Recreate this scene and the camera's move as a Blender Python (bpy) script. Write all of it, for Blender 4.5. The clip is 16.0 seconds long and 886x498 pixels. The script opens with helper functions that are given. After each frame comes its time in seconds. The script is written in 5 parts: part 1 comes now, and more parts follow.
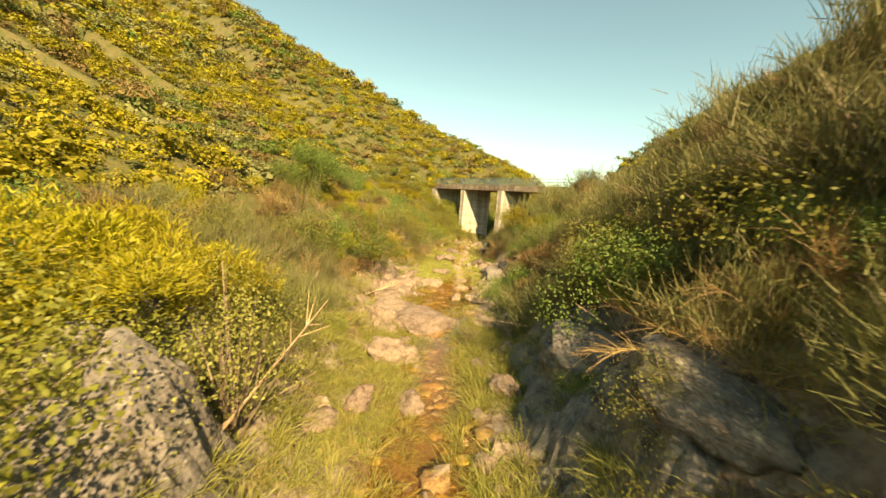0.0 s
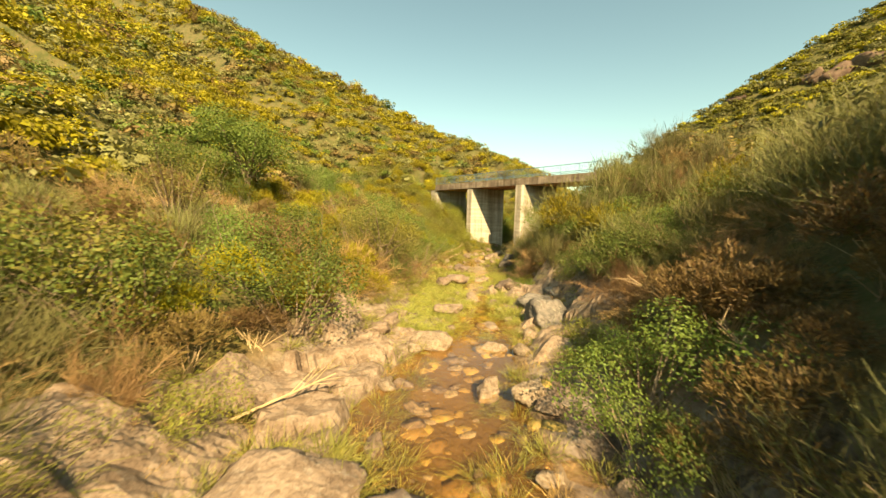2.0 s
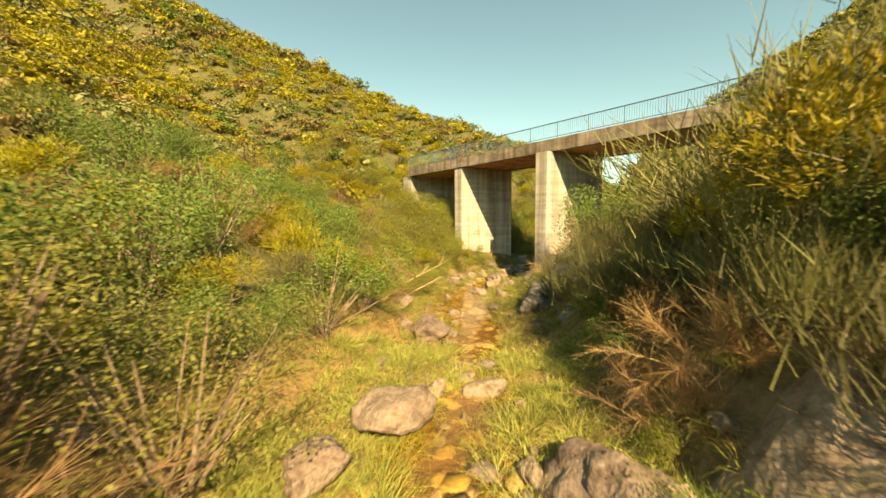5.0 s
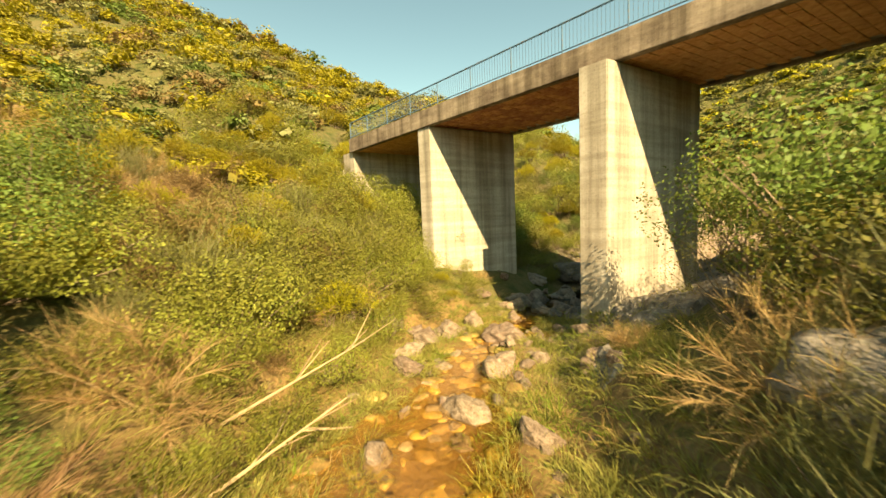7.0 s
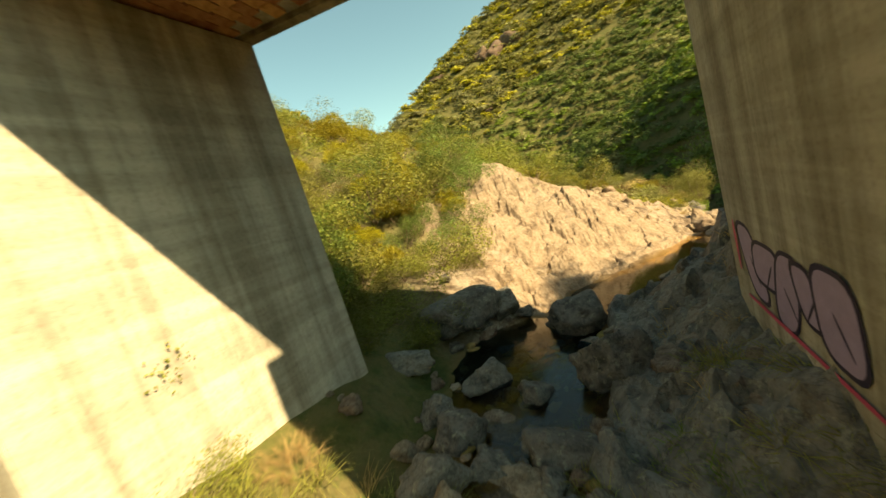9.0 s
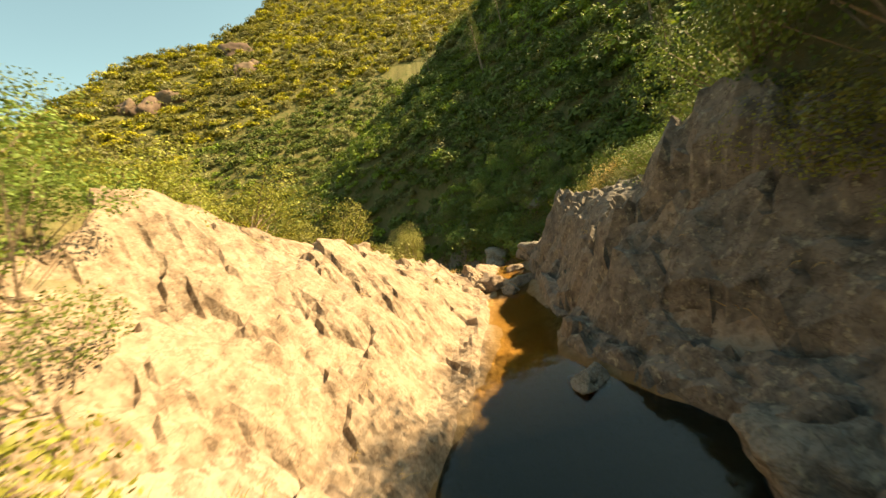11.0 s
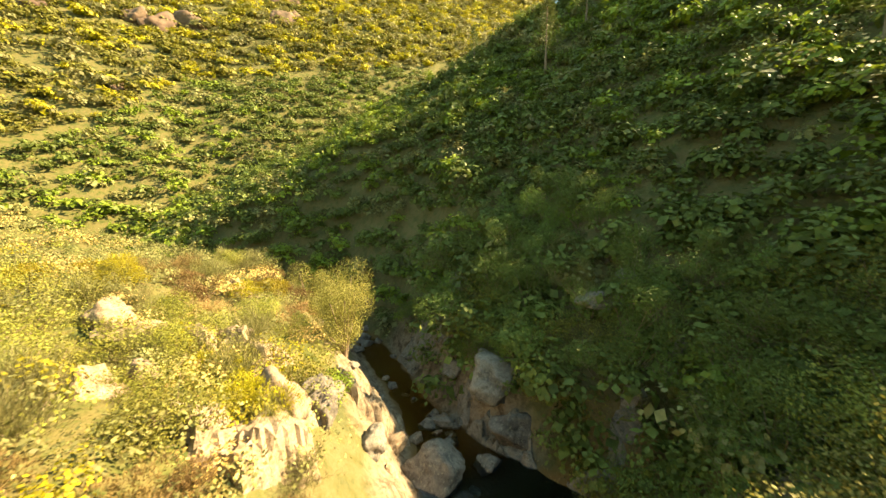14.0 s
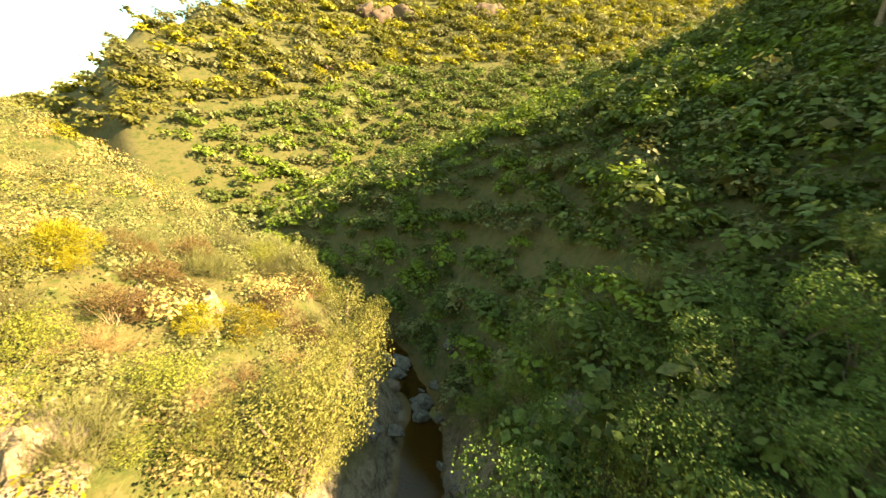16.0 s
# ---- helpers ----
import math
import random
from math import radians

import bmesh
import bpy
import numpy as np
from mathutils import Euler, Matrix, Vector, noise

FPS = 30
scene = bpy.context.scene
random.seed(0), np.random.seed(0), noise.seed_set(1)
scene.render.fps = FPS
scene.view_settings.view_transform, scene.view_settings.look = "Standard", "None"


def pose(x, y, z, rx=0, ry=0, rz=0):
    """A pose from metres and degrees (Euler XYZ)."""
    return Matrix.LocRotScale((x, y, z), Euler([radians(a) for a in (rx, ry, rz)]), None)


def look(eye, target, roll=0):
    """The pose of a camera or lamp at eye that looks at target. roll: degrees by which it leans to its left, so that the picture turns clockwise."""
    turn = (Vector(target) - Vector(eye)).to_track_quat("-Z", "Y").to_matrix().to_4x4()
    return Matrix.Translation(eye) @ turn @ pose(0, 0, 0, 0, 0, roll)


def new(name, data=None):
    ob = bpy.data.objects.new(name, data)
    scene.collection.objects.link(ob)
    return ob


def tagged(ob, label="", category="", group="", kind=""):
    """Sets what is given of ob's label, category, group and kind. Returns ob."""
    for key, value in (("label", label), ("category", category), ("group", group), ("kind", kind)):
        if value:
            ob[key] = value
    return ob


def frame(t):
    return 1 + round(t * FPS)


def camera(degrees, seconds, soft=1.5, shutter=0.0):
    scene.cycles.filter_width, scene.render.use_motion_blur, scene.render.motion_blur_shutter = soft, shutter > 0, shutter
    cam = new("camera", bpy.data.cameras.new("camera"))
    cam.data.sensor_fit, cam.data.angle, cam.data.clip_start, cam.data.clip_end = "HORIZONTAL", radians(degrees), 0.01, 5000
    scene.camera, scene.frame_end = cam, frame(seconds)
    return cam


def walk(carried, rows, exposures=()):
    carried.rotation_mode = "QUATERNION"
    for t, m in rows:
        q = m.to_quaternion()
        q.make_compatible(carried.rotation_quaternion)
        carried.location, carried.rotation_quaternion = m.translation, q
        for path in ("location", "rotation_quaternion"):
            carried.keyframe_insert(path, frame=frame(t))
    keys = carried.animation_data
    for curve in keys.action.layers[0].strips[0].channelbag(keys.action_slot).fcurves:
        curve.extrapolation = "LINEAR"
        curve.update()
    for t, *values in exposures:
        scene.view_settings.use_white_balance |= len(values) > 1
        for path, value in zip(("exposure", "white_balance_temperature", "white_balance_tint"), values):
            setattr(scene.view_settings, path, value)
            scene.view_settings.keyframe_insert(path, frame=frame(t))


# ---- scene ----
cam = camera(102.4, 16.0, 1.5, 0.2)
PATH = [
    (0, (0.528, -37.228, 6.889), (0.404, -35.25, 6.624), 4.7),
    (0.5, (0.367, -34.42, 6.489), (0.218, -32.442, 6.236), 4.1),
    (1, (0.118, -31.452, 6.169), (-0.043, -29.471, 5.942), 2.7),
    (1.5, (-0.107, -28.299, 5.878), (-0.269, -26.316, 5.671), 1.9),
    (2, (-0.254, -25.283, 5.503), (-0.412, -23.298, 5.316), 1.3),
    (2.5, (-0.345, -22.23, 5.23), (-0.499, -20.244, 5.055), 1.2),
    (3, (-0.34, -19.311, 4.941), (-0.489, -17.323, 4.777), 1.0),
    (3.5, (-0.236, -16.367, 4.676), (-0.386, -14.379, 4.521), 1.0),
    (4, (-0.17, -13.935, 4.807), (-0.319, -11.947, 4.653), 0.3),
    (6.5, (0.732, 1.139, 4.746), (0.603, 3.128, 4.58), -1.2),
    (7, (0.571, 4.064, 4.711), (0.504, 6.056, 4.55), -2.3),
    (7.5, (0.402, 7.159, 4.434), (0.49, 9.153, 4.308), -4.9),
    (8, (0.598, 9.958, 4.713), (0.908, 11.925, 4.532), -9.1),
    (8.5, (1.026, 12.734, 4.804), (1.632, 14.627, 4.582), -12.9),
    (9, (1.719, 15.421, 4.924), (2.791, 17.088, 4.66), -17.2),
    (9.5, (2.741, 17.857, 4.87), (4.245, 19.142, 4.574), -19.1),
    (10, (4.087, 19.987, 4.663), (5.864, 20.845, 4.337), -18.0),
    (12.5, (18.611, 24.055, 3.809), (20.576, 24.111, 3.442), -15.5),
    (13, (21.881, 24.1, 4.059), (23.852, 24.189, 3.732), -8.7),
    (13.5, (25.02, 23.806, 4.415), (26.987, 24.01, 4.115), -3.1),
    (14, (28.216, 23.72, 4.79), (30.172, 24.02, 4.502), -0.4),
    (14.5, (31.539, 23.714, 5.089), (33.463, 24.182, 4.81), 2.8),
    (15, (34.948, 23.862, 5.396), (36.817, 24.514, 5.108), 5.6),
    (15.5, (38.424, 24.318, 5.557), (40.201, 25.18, 5.247), 8.1),
    (16, (41.795, 25.065, 5.693), (43.449, 26.136, 5.347), 10.2),
]
walk(cam, [(t, look(eye, target, roll)) for t, eye, target, roll in PATH],
     exposures=[(0, 1.42, 9800, 13), (4, 1.38, 9800, 11), (8.2, 1.58, 9700, 9), (9.4, 1.4, 9000, 4), (10.2, 1.7, 9500, 8), (12.4, 1.95, 9800, 17), (13.6, 2.4, 9500, 13), (16, 2.45, 9500, 10)])

# ---- world, sun ----
SUN = Vector((0.42, -1.20, 1.0)).normalized()
world = bpy.data.worlds.new("sky")
scene.world = world
world.use_nodes = True
wn = world.node_tree
sky = wn.nodes.new("ShaderNodeTexSky")
sky.sky_type = "NISHITA"
sky.sun_disc = False
sky.sun_elevation = math.asin(SUN.z)
sky.sun_rotation = math.atan2(SUN.x, SUN.y)
sky.air_density, sky.dust_density, sky.ozone_density = 1.0, 0.6, 2.2
tint = wn.nodes.new("ShaderNodeMixRGB")
tint.blend_type, tint.inputs[0].default_value, tint.inputs[2].default_value = "MULTIPLY", 1.0, (0.80, 1.0, 0.80, 1)
wn.links.new(sky.outputs[0], tint.inputs[1])
wn.links.new(tint.outputs[0], wn.nodes["Background"].inputs[0])
wn.nodes["Background"].inputs[1].default_value = 0.105
sun_data = bpy.data.lights.new("sun", "SUN")
sun_data.energy, sun_data.angle, sun_data.color = 5.0, radians(0.6), (1.0, 0.87, 0.64)
sun = new("sun", sun_data)
sun.matrix_world = look(SUN * 200, (0, 0, 0))


# ---- materials ----
def material(name, colours, scale=4.0, rough=0.9, bump=0.0, bump_scale=30.0, vary=0.0, spec=0.3, detail=6.0, island=0.0, trans=0.0):
    """Noise-mixed colours at two scales with a fine bump; vary: per-object lightness, island: per loose piece."""
    m = bpy.data.materials.new(name)
    m.use_nodes = True
    nt = m.node_tree
    N, L = nt.nodes, nt.links.new
    bsdf = N["Principled BSDF"]
    tc = N.new("ShaderNodeTexCoord")
    n1 = N.new("ShaderNodeTexNoise")
    n1.inputs["Scale"].default_value, n1.inputs["Detail"].default_value = scale, detail
    n1.inputs["Roughness"].default_value = 0.65
    L(tc.outputs["Object"], n1.inputs["Vector"])
    ramp = N.new("ShaderNodeValToRGB")
    el = ramp.color_ramp.elements
    while len(el) < len(colours):
        el.new(0.5)
    for i, c in enumerate(colours):
        el[i].position = 0.3 + 0.4 * i / max(1, len(colours) - 1)
        el[i].color = (*c, 1)
    L(n1.outputs["Fac"], ramp.inputs["Fac"])
    out = ramp.outputs["Color"]
    for amount, kind in ((vary, "ob"), (island, "isl")):
        if amount:
            src = N.new("ShaderNodeObjectInfo" if kind == "ob" else "ShaderNodeNewGeometry")
            mr = N.new("ShaderNodeMapRange")
            mr.inputs["To Min"].default_value, mr.inputs["To Max"].default_value = 1 - amount, 1 + amount
            L(src.outputs["Random" if kind == "ob" else "Random Per Island"], mr.inputs["Value"])
            hs = N.new("ShaderNodeHueSaturation")
            mh = N.new("ShaderNodeMapRange")
            mh.inputs["To Min"].default_value, mh.inputs["To Max"].default_value = 0.5 - amount * 0.05, 0.5 + amount * 0.05
            L(src.outputs["Random" if kind == "ob" else "Random Per Island"], mh.inputs["Value"])
            L(mh.outputs[0], hs.inputs["Hue"])
            value = mr.outputs[0]
            if kind == "isl":
                tone = N.new("ShaderNodeAttribute")
                tone.attribute_name = "tone"
                add = N.new("ShaderNodeMath")
                L(value, add.inputs[0])
                L(tone.outputs["Fac"], add.inputs[1])
                value = add.outputs[0]
            L(value, hs.inputs["Value"])
            L(out, hs.inputs["Color"])
            out = hs.outputs["Color"]
    L(out, bsdf.inputs["Base Color"])
    bsdf.inputs["Roughness"].default_value = rough
    bsdf.inputs["Specular IOR Level"].default_value = spec
    if bump:
        n2 = N.new("ShaderNodeTexNoise")
        n2.inputs["Scale"].default_value, n2.inputs["Detail"].default_value = bump_scale, 5
        L(tc.outputs["Object"], n2.inputs["Vector"])
        b = N.new("ShaderNodeBump")
        b.inputs["Strength"].default_value, b.inputs["Distance"].default_value = bump, 0.05
        L(n2.outputs["Fac"], b.inputs["Height"])
        L(b.outputs[0], bsdf.inputs["Normal"])
    if trans:
        tr = N.new("ShaderNodeBsdfTranslucent")
        L(out, tr.inputs["Color"])
        mix = N.new("ShaderNodeMixShader")
        mix.inputs[0].default_value = trans
        L(bsdf.outputs[0], mix.inputs[1])
        L(tr.outputs[0], mix.inputs[2])
        L(mix.outputs[0], N["Material Output"].inputs["Surface"])
    return m


def rock_material(name, tones, lichen, amount):
    """Granite: blotches, dark cracks, pale lichen spots, per-stone tone."""
    m = material(name, tones, 2.2, 0.88, 0.9, 9, vary=0.2)
    nt = m.node_tree
    N, L = nt.nodes, nt.links.new
    bsdf = N["Principled BSDF"]
    colour = bsdf.inputs["Base Color"].links[0].from_socket
    geo = N.new("ShaderNodeNewGeometry")
    vor = N.new("ShaderNodeTexVoronoi")
    vor.feature = "DISTANCE_TO_EDGE"
    vor.inputs["Scale"].default_value = 1.7
    nz = N.new("ShaderNodeTexNoise")
    nz.inputs["Scale"].default_value, nz.inputs["Detail"].default_value = 3.0, 5
    L(geo.outputs["Position"], nz.inputs["Vector"])
    warp = N.new("ShaderNodeVectorMath")
    warp.operation = "MULTIPLY_ADD"
    warp.inputs[1].default_value = (2.4, 1.6, 1.2)
    L(nz.outputs["Color"], warp.inputs[0])
    L(geo.outputs["Position"], warp.inputs[2])
    L(warp.outputs[0], vor.inputs["Vector"])
    ramp = N.new("ShaderNodeValToRGB")
    ramp.color_ramp.elements[0].color, ramp.color_ramp.elements[1].position = (0.4, 0.36, 0.32, 1), 0.05
    L(vor.outputs[0], ramp.inputs[0])
    mul = N.new("ShaderNodeMixRGB")
    mul.blend_type, mul.inputs[0].default_value = "MULTIPLY", 0.6
    L(colour, mul.inputs[1])
    L(ramp.outputs[0], mul.inputs[2])
    sp = N.new("ShaderNodeTexNoise")
    sp.inputs["Scale"].default_value, sp.inputs["Detail"].default_value, sp.inputs["Roughness"].default_value = 6.5, 6, 0.7
    L(geo.outputs["Position"], sp.inputs["Vector"])
    sr = N.new("ShaderNodeMapRange")
    sr.inputs["From Min"].default_value, sr.inputs["From Max"].default_value, sr.inputs["To Max"].default_value = 0.56, 0.64, amount
    L(sp.outputs["Fac"], sr.inputs[0])
    mx = N.new("ShaderNodeMixRGB")
    L(sr.outputs[0], mx.inputs[0])
    L(mul.outputs[0], mx.inputs[1])
    mx.inputs[2].default_value = (*lichen, 1)
    L(mx.outputs[0], bsdf.inputs["Base Color"])
    return m


M_ROCK = rock_material("granite", [(0.10, 0.068, 0.045), (0.19, 0.135, 0.092), (0.28, 0.21, 0.15), (0.14, 0.095, 0.062)], (0.36, 0.31, 0.24), 0.45)
# darker granite; its tones also stand in for shade on the banks
M_DARK_SHADE_ROCK = rock_material("dark_and_shaded_granite", [(0.055, 0.05, 0.043), (0.13, 0.118, 0.10), (0.21, 0.185, 0.155), (0.09, 0.072, 0.054)], (0.33, 0.31, 0.23), 0.6)
M_BED = material("stream_cobble", [(0.10, 0.06, 0.02), (0.24, 0.14, 0.05), (0.16, 0.11, 0.06)], 5, 0.6, 0.5, 20, vary=0.3, island=0.3)


def concrete_material(name, light, dark, streak):
    """Cast concrete: boarded pours, vertical water stains, pitted bump."""
    m = bpy.data.materials.new(name)
    m.use_nodes = True
    nt = m.node_tree
    N, L = nt.nodes, nt.links.new
    bsdf = N["Principled BSDF"]
    geo = N.new("ShaderNodeNewGeometry")

    def stretched(scale, detail, rough=0.6):
        mp = N.new("ShaderNodeMapping")
        mp.inputs["Scale"].default_value = scale
        L(geo.outputs["Position"], mp.inputs["Vector"])
        n = N.new("ShaderNodeTexNoise")
        n.inputs["Scale"].default_value, n.inputs["Detail"].default_value, n.inputs["Roughness"].default_value = 1.0, detail, rough
        L(mp.outputs[0], n.inputs["Vector"])
        return n.outputs["Fac"]

    def ramp(fac, lo, hi, c0, c1):
        r = N.new("ShaderNodeValToRGB")
        e = r.color_ramp.elements
        e[0].position, e[0].color, e[1].position, e[1].color = lo, (*c0, 1), hi, (*c1, 1)
        L(fac, r.inputs[0])
        return r.outputs[0]

    def times(a, b, f=1.0):
        x = N.new("ShaderNodeMixRGB")
        x.blend_type = "MULTIPLY"
        x.inputs[0].default_value = f
        L(a, x.inputs[1])
        L(b, x.inputs[2])
        return x.outputs[0]

    base = ramp(stretched((0.7, 0.7, 1.4), 8, 0.7), 0.35, 0.68, dark, light)
    drip = ramp(stretched((2.6, 2.6, 0.10), 5), 0.36, 0.58, (streak, streak * 0.97, streak * 0.92), (1, 1, 1))
    pour = ramp(stretched((0.15, 0.15, 3.2), 3), 0.42, 0.6, (0.80, 0.79, 0.77), (1, 1, 1))
    fleck = ramp(stretched((14, 14, 14), 4), 0.3, 0.5, (0.82, 0.8, 0.78), (1, 1, 1))
    L(times(times(times(base, drip), pour), fleck), bsdf.inputs["Base Color"])
    bsdf.inputs["Roughness"].default_value = 0.92
    bsdf.inputs["Specular IOR Level"].default_value = 0.2
    bp = N.new("ShaderNodeBump")
    bp.inputs["Strength"].default_value, bp.inputs["Distance"].default_value = 0.35, 0.02
    L(stretched((9, 9, 22), 6), bp.inputs["Height"])
    L(bp.outputs[0], bsdf.inputs["Normal"])
    return m


M_CONC = concrete_material("stained_concrete", (0.56, 0.51, 0.42), (0.42, 0.38, 0.31), 0.60)
M_BEAM = concrete_material("weathered_beam_concrete", (0.42, 0.35, 0.27), (0.17, 0.13, 0.10), 0.5)
M_BRICK = material("terracotta_block", [(0.30, 0.12, 0.06), (0.42, 0.19, 0.10), (0.50, 0.27, 0.15)], 6, 0.9, 0.4, 30, vary=0.3)
M_RAIL = material("blue_rail_paint", [(0.05, 0.12, 0.20), (0.08, 0.17, 0.26), (0.16, 0.10, 0.07)], 8, 0.5, 0.1, 40)
M_WOOD = material("grey_bark", [(0.10, 0.07, 0.05), (0.22, 0.16, 0.11), (0.30, 0.24, 0.17)], 9, 0.9, 0.5, 30)
M_TWIG = material("bleached_twig", [(0.30, 0.20, 0.11), (0.45, 0.33, 0.20)], 6, 0.9, 0, vary=0.2)
LEAF = dict(scale=3.0, rough=0.6, spec=0.3, trans=0.28)
M_BROOM = material("broom_green", [(0.13, 0.135, 0.045), (0.23, 0.215, 0.085)], vary=0.25, island=0.2, **LEAF)
M_GORSE = material("gorse_yellow_green", [(0.175, 0.155, 0.014), (0.35, 0.29, 0.025)], vary=0.25, island=0.2, **LEAF)
M_LEAF = material("broad_leaf_green", [(0.075, 0.125, 0.024), (0.17, 0.225, 0.048)], vary=0.25, island=0.2, **LEAF)
M_WILLOW = material("willow_leaf", [(0.12, 0.125, 0.025), (0.28, 0.25, 0.07)], vary=0.15, island=0.2, **LEAF)
M_DRY = material("dry_brown_scrub", [(0.26, 0.155, 0.07), (0.44, 0.29, 0.14)], vary=0.25, island=0.2, **LEAF)
M_BRAMBLE = material("bramble_green", [(0.13, 0.15, 0.026), (0.26, 0.245, 0.045)], vary=0.3, island=0.2, **LEAF)
M_GRASS = material("stream_grass", [(0.19, 0.215, 0.05), (0.40, 0.37, 0.10)], vary=0.25, island=0.2, **LEAF)
M_STRAW = material("straw_grass", [(0.34, 0.22, 0.08), (0.52, 0.37, 0.15)], vary=0.2, island=0.2, **LEAF)
M_FERN = material("fern_green", [(0.11, 0.17, 0.02), (0.20, 0.26, 0.03)], vary=0.2, island=0.2, **LEAF)
M_HEATHER = material("brown_heather", [(0.13, 0.085, 0.035), (0.22, 0.145, 0.055)], vary=0.2, island=0.2, **LEAF)
M_PINE = material("pine_needles", [(0.05, 0.075, 0.02), (0.12, 0.14, 0.04)], vary=0.2, island=0.2, **LEAF)


# ---- terrain ----
def lattice(ix, iy, seed):
    v = np.sin(ix * 127.1 + iy * 311.7 + seed * 74.7) * 43758.5453
    return v - np.floor(v)


def vnoise(x, y, seed=0):
    ix, iy = np.floor(x), np.floor(y)
    fx, fy = x - ix, y - iy
    fx, fy = fx * fx * (3 - 2 * fx), fy * fy * (3 - 2 * fy)
    a, b = lattice(ix, iy, seed), lattice(ix + 1, iy, seed)
    c, d = lattice(ix, iy + 1, seed), lattice(ix + 1, iy + 1, seed)
    return (a + (b - a) * fx) * (1 - fy) + (c + (d - c) * fx) * fy - 0.5


def fbm(x, y, seed=0, octaves=4):
    s, amp, f = 0, 1.0, 1.0
    for o in range(octaves):
        s = s + amp * vnoise(x * f, y * f, seed + o)
        amp, f = amp * 0.5, f * 2.03
    return s


# the stream: x, y, water level, half width
STREAM = np.array([
    (0.5, -90, 4.0, 2), (0.4, -37, 2.0, 1.4), (0.0, -27, 1.7, 1.2), (-0.7, -18.5, 1.45, 1.9), (0.4, -8, 1.15, 0.8), (-0.2, -3.5, 1.05, 1.2),
    (0.6, 3, 0.95, 1.0), (-0.1, 9.8, 0.9, 1.7), (1.2, 14.5, 0.85, 0.7), (4.2, 19.4, 0.65, 0.9), (7.4, 21.8, 0.55, 2.1), (9.6, 22.5, 0.5, 1.2),
    (10.8, 22.8, -0.15, 1.2), (13.2, 22.6, -0.25, 2.4), (16.4, 23.0, -0.3, 0.9), (27.6, 22.6, -1.1, 0.7), (29.8, 22.2, -4.5, 0.9), (33.5, 22.0, -8.6, 2.4),
    (40, 21.5, -8.8, 4.8), (45, 25.8, -8.9, 2.2), (49, 28.4, -9.1, 1.2), (61, 36.6, -9.5, 1.3), (66.5, 45, -10, 1.4), (67, 65, -10.5, 1.6), (58, 120, -12, 2), (40, 320, -16, 3)])
# slope of the banks beyond the water's edge at each station: on the left hand and on the right hand
BANK_L = np.array([.5, 1.1, .6, .4, .4, .45, .5, .5, .5, .6, .6, .6, .8, 1.0, 1.1, .6, .6, .9, 1.0, 1.2, 1.3, 1.1, 1.0, .9, 1.2, 1.6])
BANK_R = np.array([1.5, 1.5, 1.2, .85, .65, 1.15, .75, .5, .4, .3, .4, .5, .7, .9, 1.4, 1.6, 4.0, 4.0, 2.0, 1.7, 1.7, 1.9, 1.9, 1.6, 2.5, 2.5])
DEPTH = np.array([.3, .3, .25, .45, .2, .25, .2, .4, .2, .3, .9, .5, .3, .9, .3, .25, .2, 1.5, 1.5, .5, .3, .3, .3, .3, .3, .3])
SHELF = np.array([.5, .9, 1.5, 1.6, 2.4, 2.2, 1.4, 1.2, 1.6, 1.0, .4, .3, .2, .2, .9, .2, .2, .4, .5, .4, .4, .4, .3, .3, .3, .3])


def smin(a, b, k):
    h = np.clip(0.5 + 0.5 * (b - a) / k, 0, 1)
    return b + (a - b) * h - k * h * (1 - h)


def smax(a, b, k):
    return -smin(-a, -b, k)


def along_stream(x, y):
    """Distance to the stream, side (-1 left, 1 right), water level, half width, bank slopes."""
    best = np.full(x.shape, 1e9)
    res = [np.zeros(x.shape) for _ in range(7)]
    for i in range(len(STREAM) - 1):
        a, b = STREAM[i], STREAM[i + 1]
        dx, dy = b[0] - a[0], b[1] - a[1]
        ll = dx * dx + dy * dy
        t = np.clip(((x - a[0]) * dx + (y - a[1]) * dy) / ll, 0, 1)
        px, py = x - a[0] - t * dx, y - a[1] - t * dy
        d = np.hypot(px, py)
        side = np.where(dx * py - dy * px > 0, -1.0, 1.0)
        near = d < best
        best = np.where(near, d, best)
        for k, v in enumerate((side, a[2] + t * (b[2] - a[2]), a[3] + t * (b[3] - a[3]),
                               BANK_L[i] + t * (BANK_L[i + 1] - BANK_L[i]), BANK_R[i] + t * (BANK_R[i + 1] - BANK_R[i]),
                               SHELF[i] + t * (SHELF[i + 1] - SHELF[i]),
                               DEPTH[i] + t * (DEPTH[i + 1] - DEPTH[i]))):
            res[k] = np.where(near, v, res[k])
    return (best, *res)


